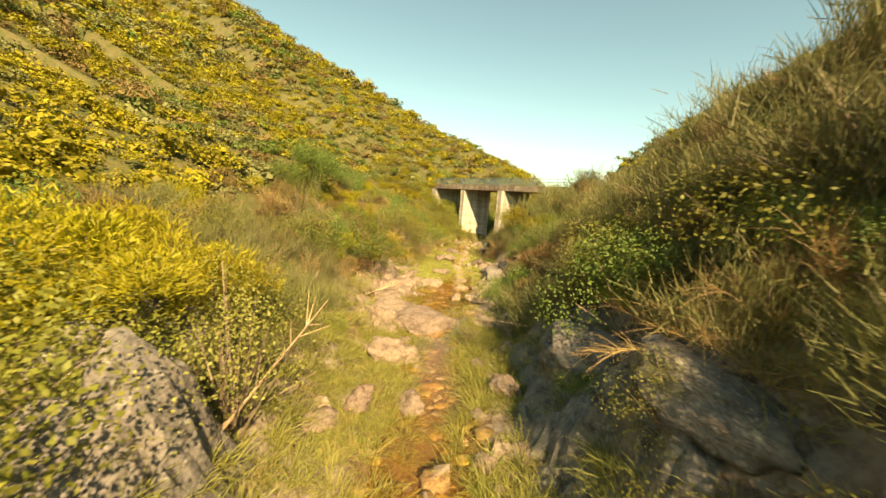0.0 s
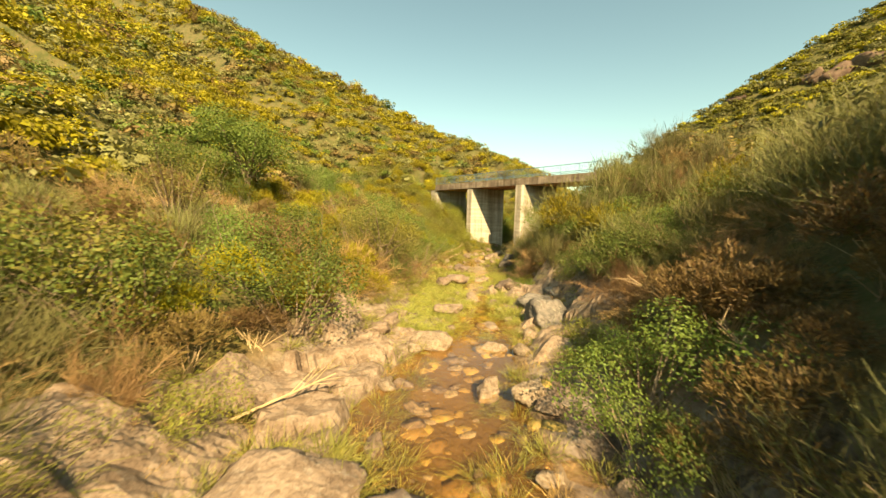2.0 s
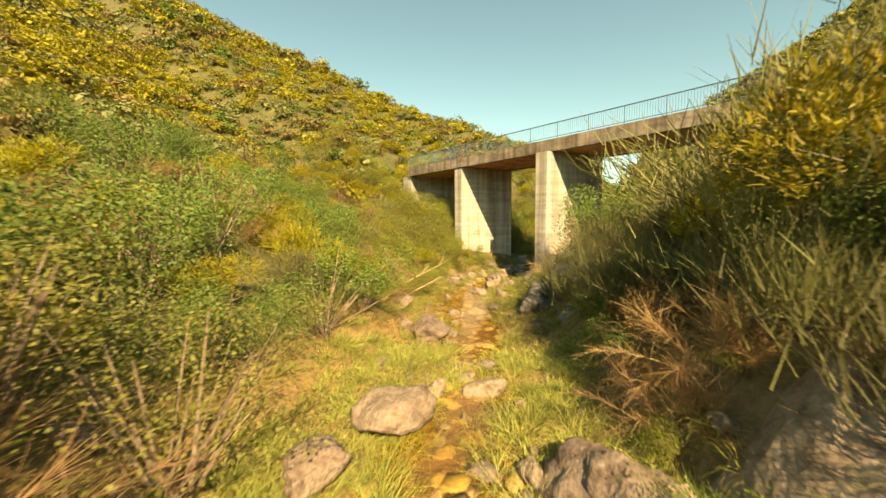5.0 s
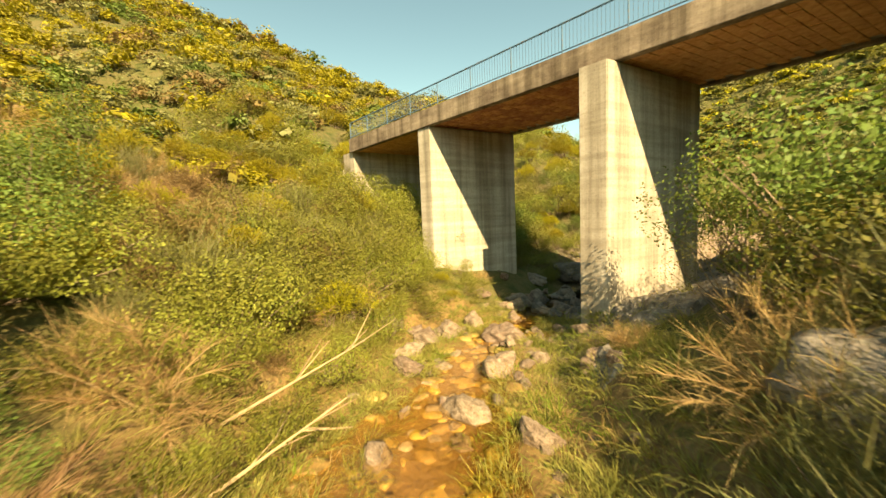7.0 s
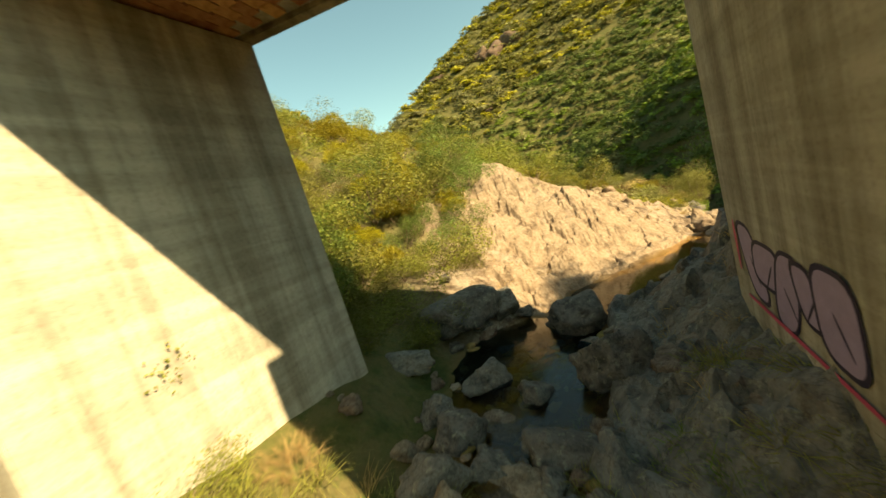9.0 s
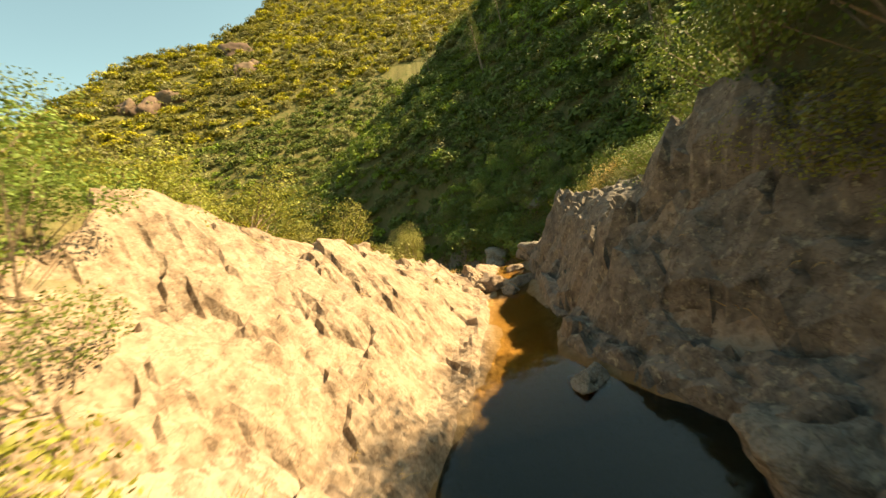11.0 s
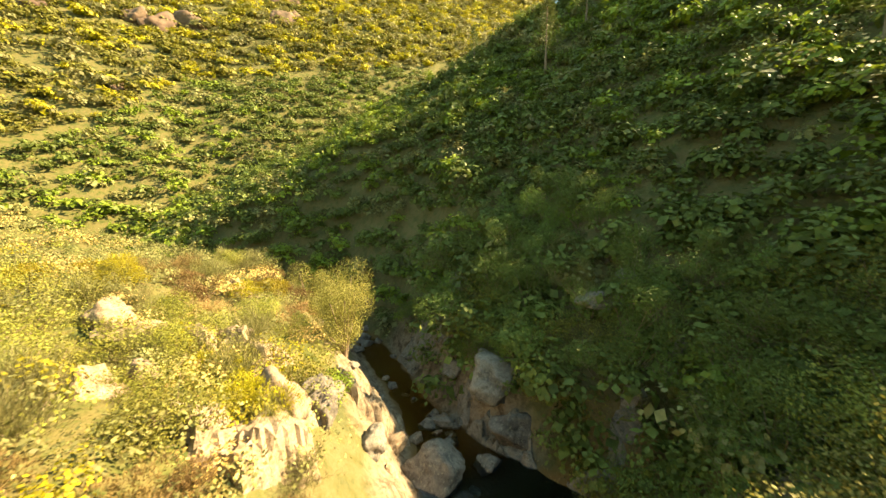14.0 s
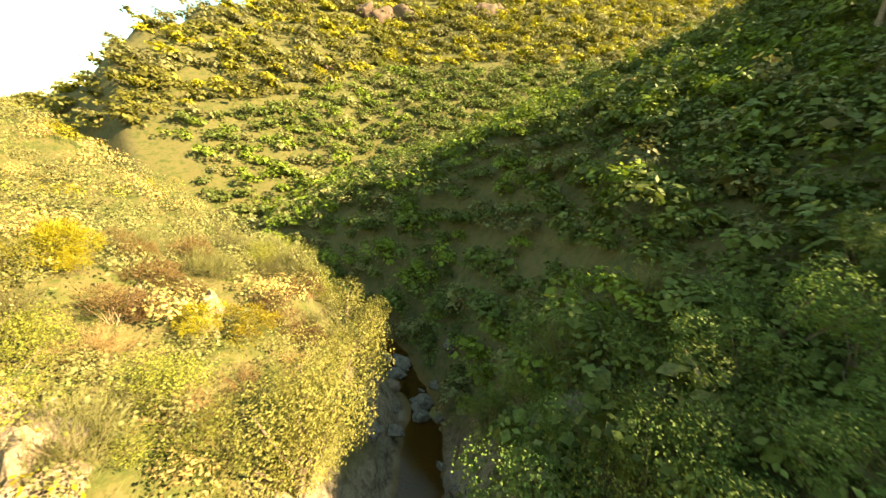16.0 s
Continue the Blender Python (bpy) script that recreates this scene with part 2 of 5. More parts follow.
def height(x, y, rough=1.0):
    x, y = np.asarray(x, float), np.asarray(y, float)
    d, side, zw, w, bl, br, shelf, deep = along_stream(x, y)
    # west and north slope, with its crest
    west = 4.0 - 0.44 * np.maximum(x, -160) + 0.29 * np.clip(y, -22, 200)
    west = smax(west, 3.2 - 0.25 * (np.maximum(x, -160) + 4), 1.5)
    back = y - (60.8 - 0.30 * x)
    west = west - 0.75 * np.clip(back, 0, 120)
    bench = -3 + 0.25 * (y - 35)
    bench = np.where(y > 75, 7 - 0.4 * (np.minimum(y, 120) - 75), bench)
    far_u = (x - 31) * 0.707 + (y - 24) * 0.707
    far_v = (x - 31) * 0.707 - (y - 24) * 0.707
    far = -10 + 0.75 * (far_u - 75) + 0.25 * np.clip(far_v, 0, 300)
    far = np.minimum(far, np.interp(far_v, [-400, -110, -74, -60, -45, -15, 3, 45, 85, 130, 250, 600], [4, 6, 14, 45, 64, 98, 118, 124, 150, 200, 250, 280]))
    far = np.where(far_u < 60, -20, far)
    left = smax(smax(west, bench, 2.5), far, 4)
    # road bench at the bridge's west end
    rd = np.abs((x + 5.6) * 0.717 + (y - 26) * 0.697 - 1.6)
    run = np.clip((-(x + 5.6) * 0.697 + (y - 26) * 0.717 + 2) / 2, 0, 1)
    left = left + (np.minimum(9.55, left + 9) - left) * np.clip((4.6 - rd) / 1.8, 0, 1) * run * np.clip((x + 11) / 3, 0, 1) * (x < 2)
    # east bank and south hill
    out = np.maximum(d - w - shelf, 0)
    east = 8.6 + 0.22 * (np.clip(x, -60, 30) - 8) + 0.12 * np.clip(-y - 8, 0, 25)
    south = np.where(out < 27, out * 1.0, 27 + 0.26 * (np.minimum(out, 55) - 27) - 0.3 * np.clip(out - 55, 0, 70)) - 7.5
    south = south + 0.38 * np.clip(30 - y, 0, 38) * np.clip((x - 55) / 15, 0, 1)
    # the shaded spur, rising to a crest that runs down towards the gorge
    crest = np.interp(y, [-60, -30, 0, 19, 30, 41, 53, 75, 130], [66, 58, 46.5, 35.5, 29.2, 23.5, 18, 9, -10])
    spur = crest + np.interp(y, [22, 46], [0.80, 0.55]) * np.minimum(x - 98, 0) - 0.45 * np.clip(x - 98, 0, 90)
    k = np.clip((x - 46) / 14, 0, 1)
    south = south * (1 - k) + spur * k
    mid = np.maximum(zw, -1.1) + 2.4 - 1.9 * np.clip((x - 24.5) / 2.5, 0, 1) + 0.18 * np.maximum(out - 3, 0) + 0.35 * np.maximum(out - 9, 0)
    mid = np.minimum(mid, 9 + 0.1 * out) - 6.0 * np.clip((x - 30) / 3, 0, 1)
    m1, m2 = np.clip((x - 13) / 5, 0, 1), np.clip((x - 35) / 7, 0, 1)
    right = east * (1 - m1) + mid * m1
    right = right * (1 - m2) + south * m2
    right = smax(right, far, 4)
    hill = np.where(side < 0, left, right)
    carve = np.where(side < 0, bl, br)
    bank = zw + 0.12 + carve * out + 0.3 * np.minimum(out, 1.0)
    h = smin(hill, bank, 1.2)
    bed = zw - deep * (1 - np.clip(d / w, 0, 1) ** 2) + 0.06
    h = np.where(d < w, bed, np.where(d < w + shelf, zw + 0.08, h))
    lump = np.clip(out / 3, 0, 1)
    swell = fbm(x * 0.09, y * 0.09, 3) * 2.2 * np.clip((out - 3) / 14, 0, 1)
    small = fbm(x * 0.5, y * 0.5, 9) * (0.28 + 0.35 * lump)
    ledge = rock_zone(x, y, d, side, zw) * (np.abs(fbm(x * 0.22 + 0.15 * y, y * 0.4, 21, 4)) * 1.3 - 0.35 + np.round(fbm(x * 0.5, y * 0.8, 5) * 3) * 0.16)
    return h + rough * (swell + small + ledge * np.clip(out * 1.5, 0, 1))


def rock_zone(x, y, d, side, zw):
    """Where bare granite shows: ledges and cliffs beside the stream."""
    edge = fbm(x * 0.25, y * 0.25, 31) * 3.0
    near = lambda lo, hi, v, s: np.clip((v - lo) / s, 0, 1) * np.clip((hi - v) / s, 0, 1)
    north = near(6, 33, x, 2) * near(18, 60, y, 2) * (side < 0) * np.clip((6.5 + edge - d) / 1.5, 0, 1)
    cliff = near(18, 36, x, 2) * (side > 0) * np.clip((6.0 + edge - d) / 1.5, 0, 1)
    gorge = near(30, 62, x, 3) * np.clip((5.0 + edge - d) / 1.5, 0, 1) * 0.8
    slab = near(-26, -7, y, 2) * np.where(side < 0, np.clip((4.6 + edge - d) / 1.2, 0, 1), np.clip((4.5 + edge - d) / 1.2, 0, 1)) * (x < 12)
    mouth = near(-60, -25, y, 2) * np.clip((6 + edge - d) / 1.5, 0, 1) * (x < 12)
    span = near(2, 20, x, 2) * near(10, 26, y, 2) * (side > 0) * np.clip((5 + edge - d) / 1.5, 0, 1)
    return np.maximum.reduce([north, cliff, gorge, slab, mouth, span])


def axis_values(lo, hi, step, reach_lo, reach_hi):
    core = list(np.arange(lo, hi + 1e-6, step))
    s, v = step, lo
    before = []
    while v > reach_lo:
        s *= 1.09
        v -= s
        before.append(v)
    s, v = step, hi
    after = []
    while v < reach_hi:
        s *= 1.06
        v += s
        after.append(v)
    return np.array(before[::-1] + core + after)


def mesh_from(name, verts, faces, mat, smooth=True, tone=None):
    me = bpy.data.meshes.new(name)
    verts = np.asarray(verts, np.float32)
    faces = np.asarray(faces, np.int32)
    n = faces.shape[1]
    me.vertices.add(len(verts))
    me.vertices.foreach_set("co", verts.ravel())
    me.loops.add(faces.size)
    me.loops.foreach_set("vertex_index", faces.ravel())
    me.polygons.add(len(faces))
    me.polygons.foreach_set("loop_start", np.arange(0, faces.size, n, dtype=np.int32))
    me.polygons.foreach_set("use_smooth", np.full(len(faces), smooth))
    me.materials.append(mat)
    me.update(calc_edges=True)
    if tone is not None:
        me.attributes.new("tone", "FLOAT", "POINT").data.foreach_set("value", np.asarray(tone, np.float32))
    return me


def ground_material():
    m = bpy.data.materials.new("hillside_soil")
    m.use_nodes = True
    nt = m.node_tree
    N, L = nt.nodes, nt.links.new
    bsdf = N["Principled BSDF"]
    geo = N.new("ShaderNodeNewGeometry")
    sep = N.new("ShaderNodeSeparateXYZ")
    L(geo.outputs["Normal"], sep.inputs[0])

    def noise_ramp(scale, cols, lo=0.35, hi=0.65):
        n = N.new("ShaderNodeTexNoise")
        n.inputs["Scale"].default_value, n.inputs["Detail"].default_value, n.inputs["Roughness"].default_value = scale, 7, 0.7
        L(geo.outputs["Position"], n.inputs["Vector"])
        r = N.new("ShaderNodeValToRGB")
        el = r.color_ramp.elements
        while len(el) < len(cols):
            el.new(0.5)
        for i, c in enumerate(cols):
            el[i].position, el[i].color = lo + (hi - lo) * i / (len(cols) - 1), (*c, 1)
        L(n.outputs["Fac"], r.inputs[0])
        return n, r.outputs[0]

    _, soil = noise_ramp(0.7, [(0.045, 0.06, 0.017), (0.08, 0.085, 0.026), (0.12, 0.10, 0.04), (0.06, 0.075, 0.02)])
    rn, rock = noise_ramp(1.1, [(0.08, 0.06, 0.045), (0.19, 0.14, 0.105), (0.29, 0.235, 0.18), (0.15, 0.105, 0.075)])
    att = N.new("ShaderNodeAttribute")
    att.attribute_name = "granite"
    steep = N.new("ShaderNodeMapRange")
    steep.inputs["From Min"].default_value, steep.inputs["From Max"].default_value = 0.80, 0.66
    L(sep.outputs["Z"], steep.inputs[0])
    mix = N.new("ShaderNodeMixRGB")
    both = N.new("ShaderNodeMath")
    both.operation, both.use_clamp = "MAXIMUM", True
    L(att.outputs["Fac"], both.inputs[0])
    half = N.new("ShaderNodeMath")
    half.operation = "MULTIPLY"
    half.inputs[1].default_value = 0.12
    L(steep.outputs[0], half.inputs[0])
    L(half.outputs[0], both.inputs[1])
    L(both.outputs[0], mix.inputs[0])
    shore = N.new("ShaderNodeAttribute")
    shore.attribute_name = "shore"
    _, ochre = noise_ramp(2.4, [(0.08, 0.06, 0.022), (0.17, 0.11, 0.045), (0.26, 0.165, 0.07), (0.10, 0.095, 0.03)])
    earth = N.new("ShaderNodeMixRGB")
    L(shore.outputs["Fac"], earth.inputs[0])
    L(soil, earth.inputs[1])
    L(ochre, earth.inputs[2])
    L(earth.outputs[0], mix.inputs[1])
    L(rock, mix.inputs[2])
    vor = N.new("ShaderNodeTexVoronoi")
    vor.feature = "DISTANCE_TO_EDGE"
    vor.inputs["Scale"].default_value = 0.9
    warp = N.new("ShaderNodeVectorMath")
    warp.operation = "MULTIPLY_ADD"
    warp.inputs[1].default_value = (3.2, 2.2, 1.6)
    L(rn.outputs["Color"], warp.inputs[0])
    L(geo.outputs["Position"], warp.inputs[2])
    L(warp.outputs[0], vor.inputs["Vector"])
    crack = N.new("ShaderNodeValToRGB")
    crack.color_ramp.elements[0].color, crack.color_ramp.elements[0].position = (0.55, 0.5, 0.46, 1), 0.0
    crack.color_ramp.elements[1].color, crack.color_ramp.elements[1].position = (1, 1, 1, 1), 0.10
    L(vor.outputs[0], crack.inputs[0])
    cracked = N.new("ShaderNodeMixRGB")
    cracked.blend_type = "MULTIPLY"
    L(both.outputs[0], cracked.inputs[0])
    L(mix.outputs[0], cracked.inputs[1])
    L(crack.outputs[0], cracked.inputs[2])
    wet = N.new("ShaderNodeAttribute")
    wet.attribute_name = "streambed"
    silt = N.new("ShaderNodeMixRGB")
    L(wet.outputs["Fac"], silt.inputs[0])
    L(cracked.outputs[0], silt.inputs[1])
    silt.inputs[2].default_value = (0.15, 0.09, 0.034, 1)
    L(silt.outputs[0], bsdf.inputs["Base Color"])
    bsdf.inputs["Roughness"].default_value = 0.95
    bsdf.inputs["Specular IOR Level"].default_value = 0.15
    nb = N.new("ShaderNodeTexNoise")
    nb.inputs["Scale"].default_value, nb.inputs["Detail"].default_value = 5, 8
    L(geo.outputs["Position"], nb.inputs["Vector"])
    b = N.new("ShaderNodeBump")
    b.inputs["Strength"].default_value, b.inputs["Distance"].default_value = 0.7, 0.12
    L(nb.outputs["Fac"], b.inputs["Height"])
    L(b.outputs[0], bsdf.inputs["Normal"])
    return m


M_GROUND = ground_material()
gx = axis_values(-14, 56, 0.4, -2500, 2500)
gy = axis_values(-44, 42, 0.4, -2500, 2500)
GX, GY = np.meshgrid(gx, gy)
GZ = height(GX, GY)
nx, ny = len(gx), len(gy)
idx = np.arange(nx * ny).reshape(ny, nx)
quads = np.stack([idx[:-1, :-1], idx[:-1, 1:], idx[1:, 1:], idx[1:, :-1]], -1).reshape(-1, 4)
ground = new("ground", mesh_from("ground", np.stack([GX, GY, GZ], -1).reshape(-1, 3), quads, M_GROUND))
GD = along_stream(GX, GY)
granite = ground.data.attributes.new("granite", "FLOAT", "POINT")
granite.data.foreach_set("value", rock_zone(GX, GY, GD[0], GD[1], GD[2]).astype(np.float32).ravel())
wet_bed = ground.data.attributes.new("streambed", "FLOAT", "POINT")
wet_bed.data.foreach_set("value", np.clip((GD[3] + 0.25 - GD[0]) / 0.4, 0, 1).astype(np.float32).ravel())
shore_zone = ground.data.attributes.new("shore", "FLOAT", "POINT")
shore_zone.data.foreach_set("value", (np.clip((GD[3] + GD[6] + 2.2 - GD[0]) / 1.6, 0, 1) * (GY < 19)).astype(np.float32).ravel())
tagged(ground, "dry scrubby valley ground with bare granite and soil", "ground", kind="structure")


def hz(x, y):
    return float(height(np.array([x]), np.array([y]))[0])


# ---- water ----
def water_material():
    m = bpy.data.materials.new("stream_water")
    m.use_nodes = True
    nt = m.node_tree
    N, L = nt.nodes, nt.links.new
    b = N["Principled BSDF"]
    deep = N.new("ShaderNodeAttribute")
    deep.attribute_name = "depth"
    # amber shallows; deep pools darker, with the sky's blue reflection put into the colour
    depth_sky_hue = N.new("ShaderNodeValToRGB")
    e = depth_sky_hue.color_ramp.elements
    e[0].position, e[0].color, e[1].position, e[1].color = 0.35, (0.66, 0.50, 0.24, 1), 0.75, (0.06, 0.14, 0.21, 1)
    L(deep.outputs["Fac"], depth_sky_hue.inputs[0])
    L(depth_sky_hue.outputs[0], b.inputs["Base Color"])
    b.inputs["Transmission Weight"].default_value = 1.0
    b.inputs["IOR"].default_value = 1.33
    b.inputs["Roughness"].default_value = 0.03
    geo = N.new("ShaderNodeNewGeometry")
    n = N.new("ShaderNodeTexNoise")
    n.inputs["Scale"].default_value, n.inputs["Detail"].default_value = 4.5, 3
    L(geo.outputs["Position"], n.inputs["Vector"])
    bm = N.new("ShaderNodeBump")
    bm.inputs["Strength"].default_value, bm.inputs["Distance"].default_value = 0.25, 0.03
    L(n.outputs["Fac"], bm.inputs["Height"])
    L(bm.outputs[0], b.inputs["Normal"])
    return m


M_WATER = water_material()


def build_water():
    verts, faces = [], []
    pts = []
    table = np.column_stack([STREAM, DEPTH])
    for i in range(len(STREAM) - 1):
        a, b = table[i], table[i + 1]
        n = max(2, int(np.hypot(b[0] - a[0], b[1] - a[1]) / 0.8))
        for k in range(n):
            pts.append(a + (b - a) * k / n)
    pts = np.array(pts[:])
    pts = pts[(pts[:, 1] < 100)]
    tang = np.gradient(pts[:, :2], axis=0)
    for _ in range(4):
        tang[1:-1] = (tang[:-2] + tang[1:-1] * 2 + tang[2:]) / 4
    tang /= np.linalg.norm(tang, axis=1)[:, None]
    for p, t in zip(pts, tang):
        for k in range(-4, 5):
            o = k / 4 * (p[3] + 0.7)
            verts.append((p[0] + t[1] * o, p[1] - t[0] * o, p[2]))
    n = len(pts)
    for i in range(n - 1):
        for k in range(8):
            a = i * 9 + k
            faces.append((a, a + 1, a + 10, a + 9))
    ob = new("water", mesh_from("water", verts, faces, M_WATER))
    ob.visible_shadow = False
    depth = ob.data.attributes.new("depth", "FLOAT", "POINT")
    depth.data.foreach_set("value", np.repeat(pts[:, 4], 9).astype(np.float32))
    return tagged(ob, "clear shallow amber stream water over stones", "water", kind="structure")


build_water()


# ---- helpers for things ----
def part(name, bm, mat, parent=None, label=""):
    me = bpy.data.meshes.new(name)
    bm.to_mesh(me)
    bm.free()
    me.materials.append(mat)
    ob = new(name, me)
    if parent:
        ob.parent = parent
    if label:
        tagged(ob, label)
    return ob


def prism(outline, z0, z1, bevel=0.0):
    """A closed solid over a plan outline."""
    bm = bmesh.new()
    lo = [bm.verts.new((x, y, z0)) for x, y in outline]
    hi = [bm.verts.new((x, y, z1)) for x, y in outline]
    n = len(lo)
    bm.faces.new(lo[::-1])
    bm.faces.new(hi)
    for i in range(n):
        bm.faces.new((lo[i], lo[(i + 1) % n], hi[(i + 1) % n], hi[i]))
    if bevel:
        bmesh.ops.bevel(bm, geom=list(bm.edges), offset=bevel, segments=2, affect="EDGES")
    bmesh.ops.recalc_face_normals(bm, faces=bm.faces)
    return bm


# ---- bridge ----
B = Vector((0.697, -0.717))       # along the deck, towards the east bank
D = Vector((0.857, 0.515))        # along the piers, downstream
P1 = Vector((-0.40, 20.75))       # upstream inner corner of the west pier
P2 = Vector((5.02, 14.55))
DECK_Z, PIER_L, PIER_T = 9.04, 5.0, 0.85


def strip(start, length, off0, off1):
    """Plan outline of a strip along the deck, between two offsets down the piers' direction."""
    a, b = start, start + B * length
    return [tuple(a + D * off0), tuple(b + D * off0), tuple(b + D * off1), tuple(a + D * off1)]


def build_bridge():
    bridge = new("road_bridge")
    bridge.location = (0, 0, 0)
    tagged(bridge, "weathered concrete road bridge on two wall piers over the stream", "bridge")
    west_end = P1 - B * 7.4
    full = 7.4 + 8.1 + 10.5
    part("deck_slab", prism(strip(west_end, full, 0.22, PIER_L - 0.22), DECK_Z + 0.10, DECK_Z + 0.62), M_CONC, bridge)
    for o0, o1 in ((-0.08, 0.22), (PIER_L - 0.22, PIER_L + 0.10)):
        part("edge_beam", prism(strip(west_end, full, o0, o1), DECK_Z + 0.002, DECK_Z + 0.78, 0.02), M_BEAM, bridge, "dark-stained concrete edge beam")
    for p in (P1, P2):
        q = p - B * PIER_T
        part("pier", prism([tuple(q), tuple(p), tuple(p + D * PIER_L), tuple(q + D * PIER_L)], -1.5, DECK_Z, 0.025), M_CONC, bridge, "board-marked concrete pier, partly in shade")
    for s, l in ((west_end - B * 1.2, 1.3), (P2 + B * 10.0, 1.5)):
        part("abutment", prism(strip(s, l, 0.1, PIER_L - 0.1), 2.0, DECK_Z + 0.05), M_CONC, bridge)
    return bridge, west_end, full


bridge, WEST_END, DECK_LEN = build_bridge()


def bar_mesh(name, a, b, r, mat, seg=6):
    a, b = Vector(a), Vector(b)
    bm = bmesh.new()
    m = Matrix.Translation((a + b) / 2) @ (b - a).to_track_quat("Z", "Y").to_matrix().to_4x4()
    bmesh.ops.create_cone(bm, cap_ends=True, segments=seg, radius1=r, radius2=r, depth=(b - a).length, matrix=m)
    me = bpy.data.meshes.new(name)
    bm.to_mesh(me)
    bm.free()
    me.materials.append(mat)
    return me


def build_railing(offset, pitch):
    rail = new("railing")
    rail.parent = bridge
    tagged(rail, "blue-painted steel railing with thin upright bars")
    z0 = DECK_Z + 0.78
    a = WEST_END + D * offset
    b = a + B * DECK_LEN
    for name, z, r in (("top_rail", z0 + 0.96, 0.032), ("bottom_rail", z0 + 0.12, 0.022)):
        ob = new(name, bar_mesh(name, (a.x, a.y, z), (b.x, b.y, z), r, M_RAIL, 8))
        ob.parent = rail
    post = bar_mesh("post", (0, 0, 0), (0, 0, 0.96), 0.026, M_RAIL, 8)
    bar = bar_mesh("baluster", (0, 0, 0.12), (0, 0, 0.95), 0.008, M_RAIL, 4)
    n = int(DECK_LEN / pitch)
    for i in range(n + 1):
        p = a + B * (i * pitch)
        ob = new("post" if i % 16 == 0 else "baluster", post if i % 16 == 0 else bar)
        ob.parent = rail
        ob.location = (p.x, p.y, z0)


build_railing(0.04, 0.125)
build_railing(PIER_L - 0.06, 0.25)


# ---- graffiti on the east pier ----
def flat_mat(name, c):
    return material(name, [tuple(v * 0.8 for v in c), c], 5, 0.7, 0.1, 40)


M_LILAC, M_INK, M_PINK = flat_mat("lilac_paint", (0.40, 0.30, 0.46)), flat_mat("dark_paint", (0.03, 0.02, 0.05)), flat_mat("pink_paint", (0.60, 0.08, 0.16))


def paint(name, u, z, ru, rz, lean, mat, lift, label, square=2.6, hole=0.0):
    """A flat rounded patch on the pier's west face, u metres from its upstream corner."""
    bm = bmesh.new()
    o = P2 - B * PIER_T
    nrm = Vector((-D.y, D.x))
    if nrm.dot(B) > 0:
        nrm = -nrm
    ring, inner = [], []
    for k in range(28):
        a = 2 * math.pi * k / 28
        c, s = math.cos(a), math.sin(a)
        r = (abs(c) ** square + abs(s) ** square) ** (-1 / square)
        for store, f in ((ring, 1.0), (inner, hole)):
            du, dz = c * r * ru * f, s * r * rz * f
            p = o + D * (u + du + lean * dz) + nrm * lift
            store.append(bm.verts.new((p.x, p.y, z + dz)))
    if hole:
        for k in range(28):
            bm.faces.new((ring[k], ring[(k + 1) % 28], inner[(k + 1) % 28], inner[k]))
    else:
        for v in inner:
            bm.verts.remove(v)
        bm.faces.new(ring)
    return part(name, bm, mat, bridge, label)


for i, u in enumerate((4.1, 3.6, 3.05, 2.55, 2.0)):
    zc, ru, rz, lean = 2.75 + 0.10 * math.sin(i * 2.3), 0.36 + 0.10 * math.sin(i * 1.7), 0.46 + 0.12 * math.cos(i * 2.9), 0.35 * math.cos(i * 1.9)
    lift = 0.004 + 0.003 * i
    paint("graffiti_outline", u, zc, ru, rz, lean, M_INK, lift, "dark outline of spray-painted shape", 3.4)
    paint("graffiti_fill", u, zc, ru - 0.06, rz - 0.06, lean, M_LILAC, lift + 0.0015, "lilac spray-painted shape", 3.4)
    paint("graffiti_outline", u - 0.08, zc - 0.12, 0.025, 0.20, 0.7 * (-1) ** i, M_INK, lift + 0.0025, "dark inner stroke of spray paint", 2.0)
paint("graffiti_stroke", 2.9, 2.12, 1.55, 0.035, 0.0, M_PINK, 0.022, "pink spray-painted underline", 6.0)
paint("graffiti_stroke", 4.6, 2.9, 0.05, 0.42, 0.0, M_PINK, 0.022, "pink spray-painted stroke", 3.0)
paint("graffiti_stroke", 0.75, 2.0, 0.26, 0.75, 0.25, M_PINK, 0.022, "pink spray-painted stroke", 3.0)
for i in range(5):
    paint("graffiti_stroke", 3.9 - 0.16 * i, 1.55, 0.02, 0.14, 0.25, M_INK, 0.005, "small dark spray-painted bar", 5.0)
    paint("graffiti_stroke", 3.82 - 0.16 * i, 1.62 - 0.1 * (i % 2), 0.06, 0.018, 0.0, M_INK, 0.006, "small dark spray-painted bar", 5.0)



# ---- plants ----
RNG = np.random.default_rng(7)


def unit(v):
    return v / np.maximum(np.linalg.norm(v, axis=-1, keepdims=True), 1e-9)


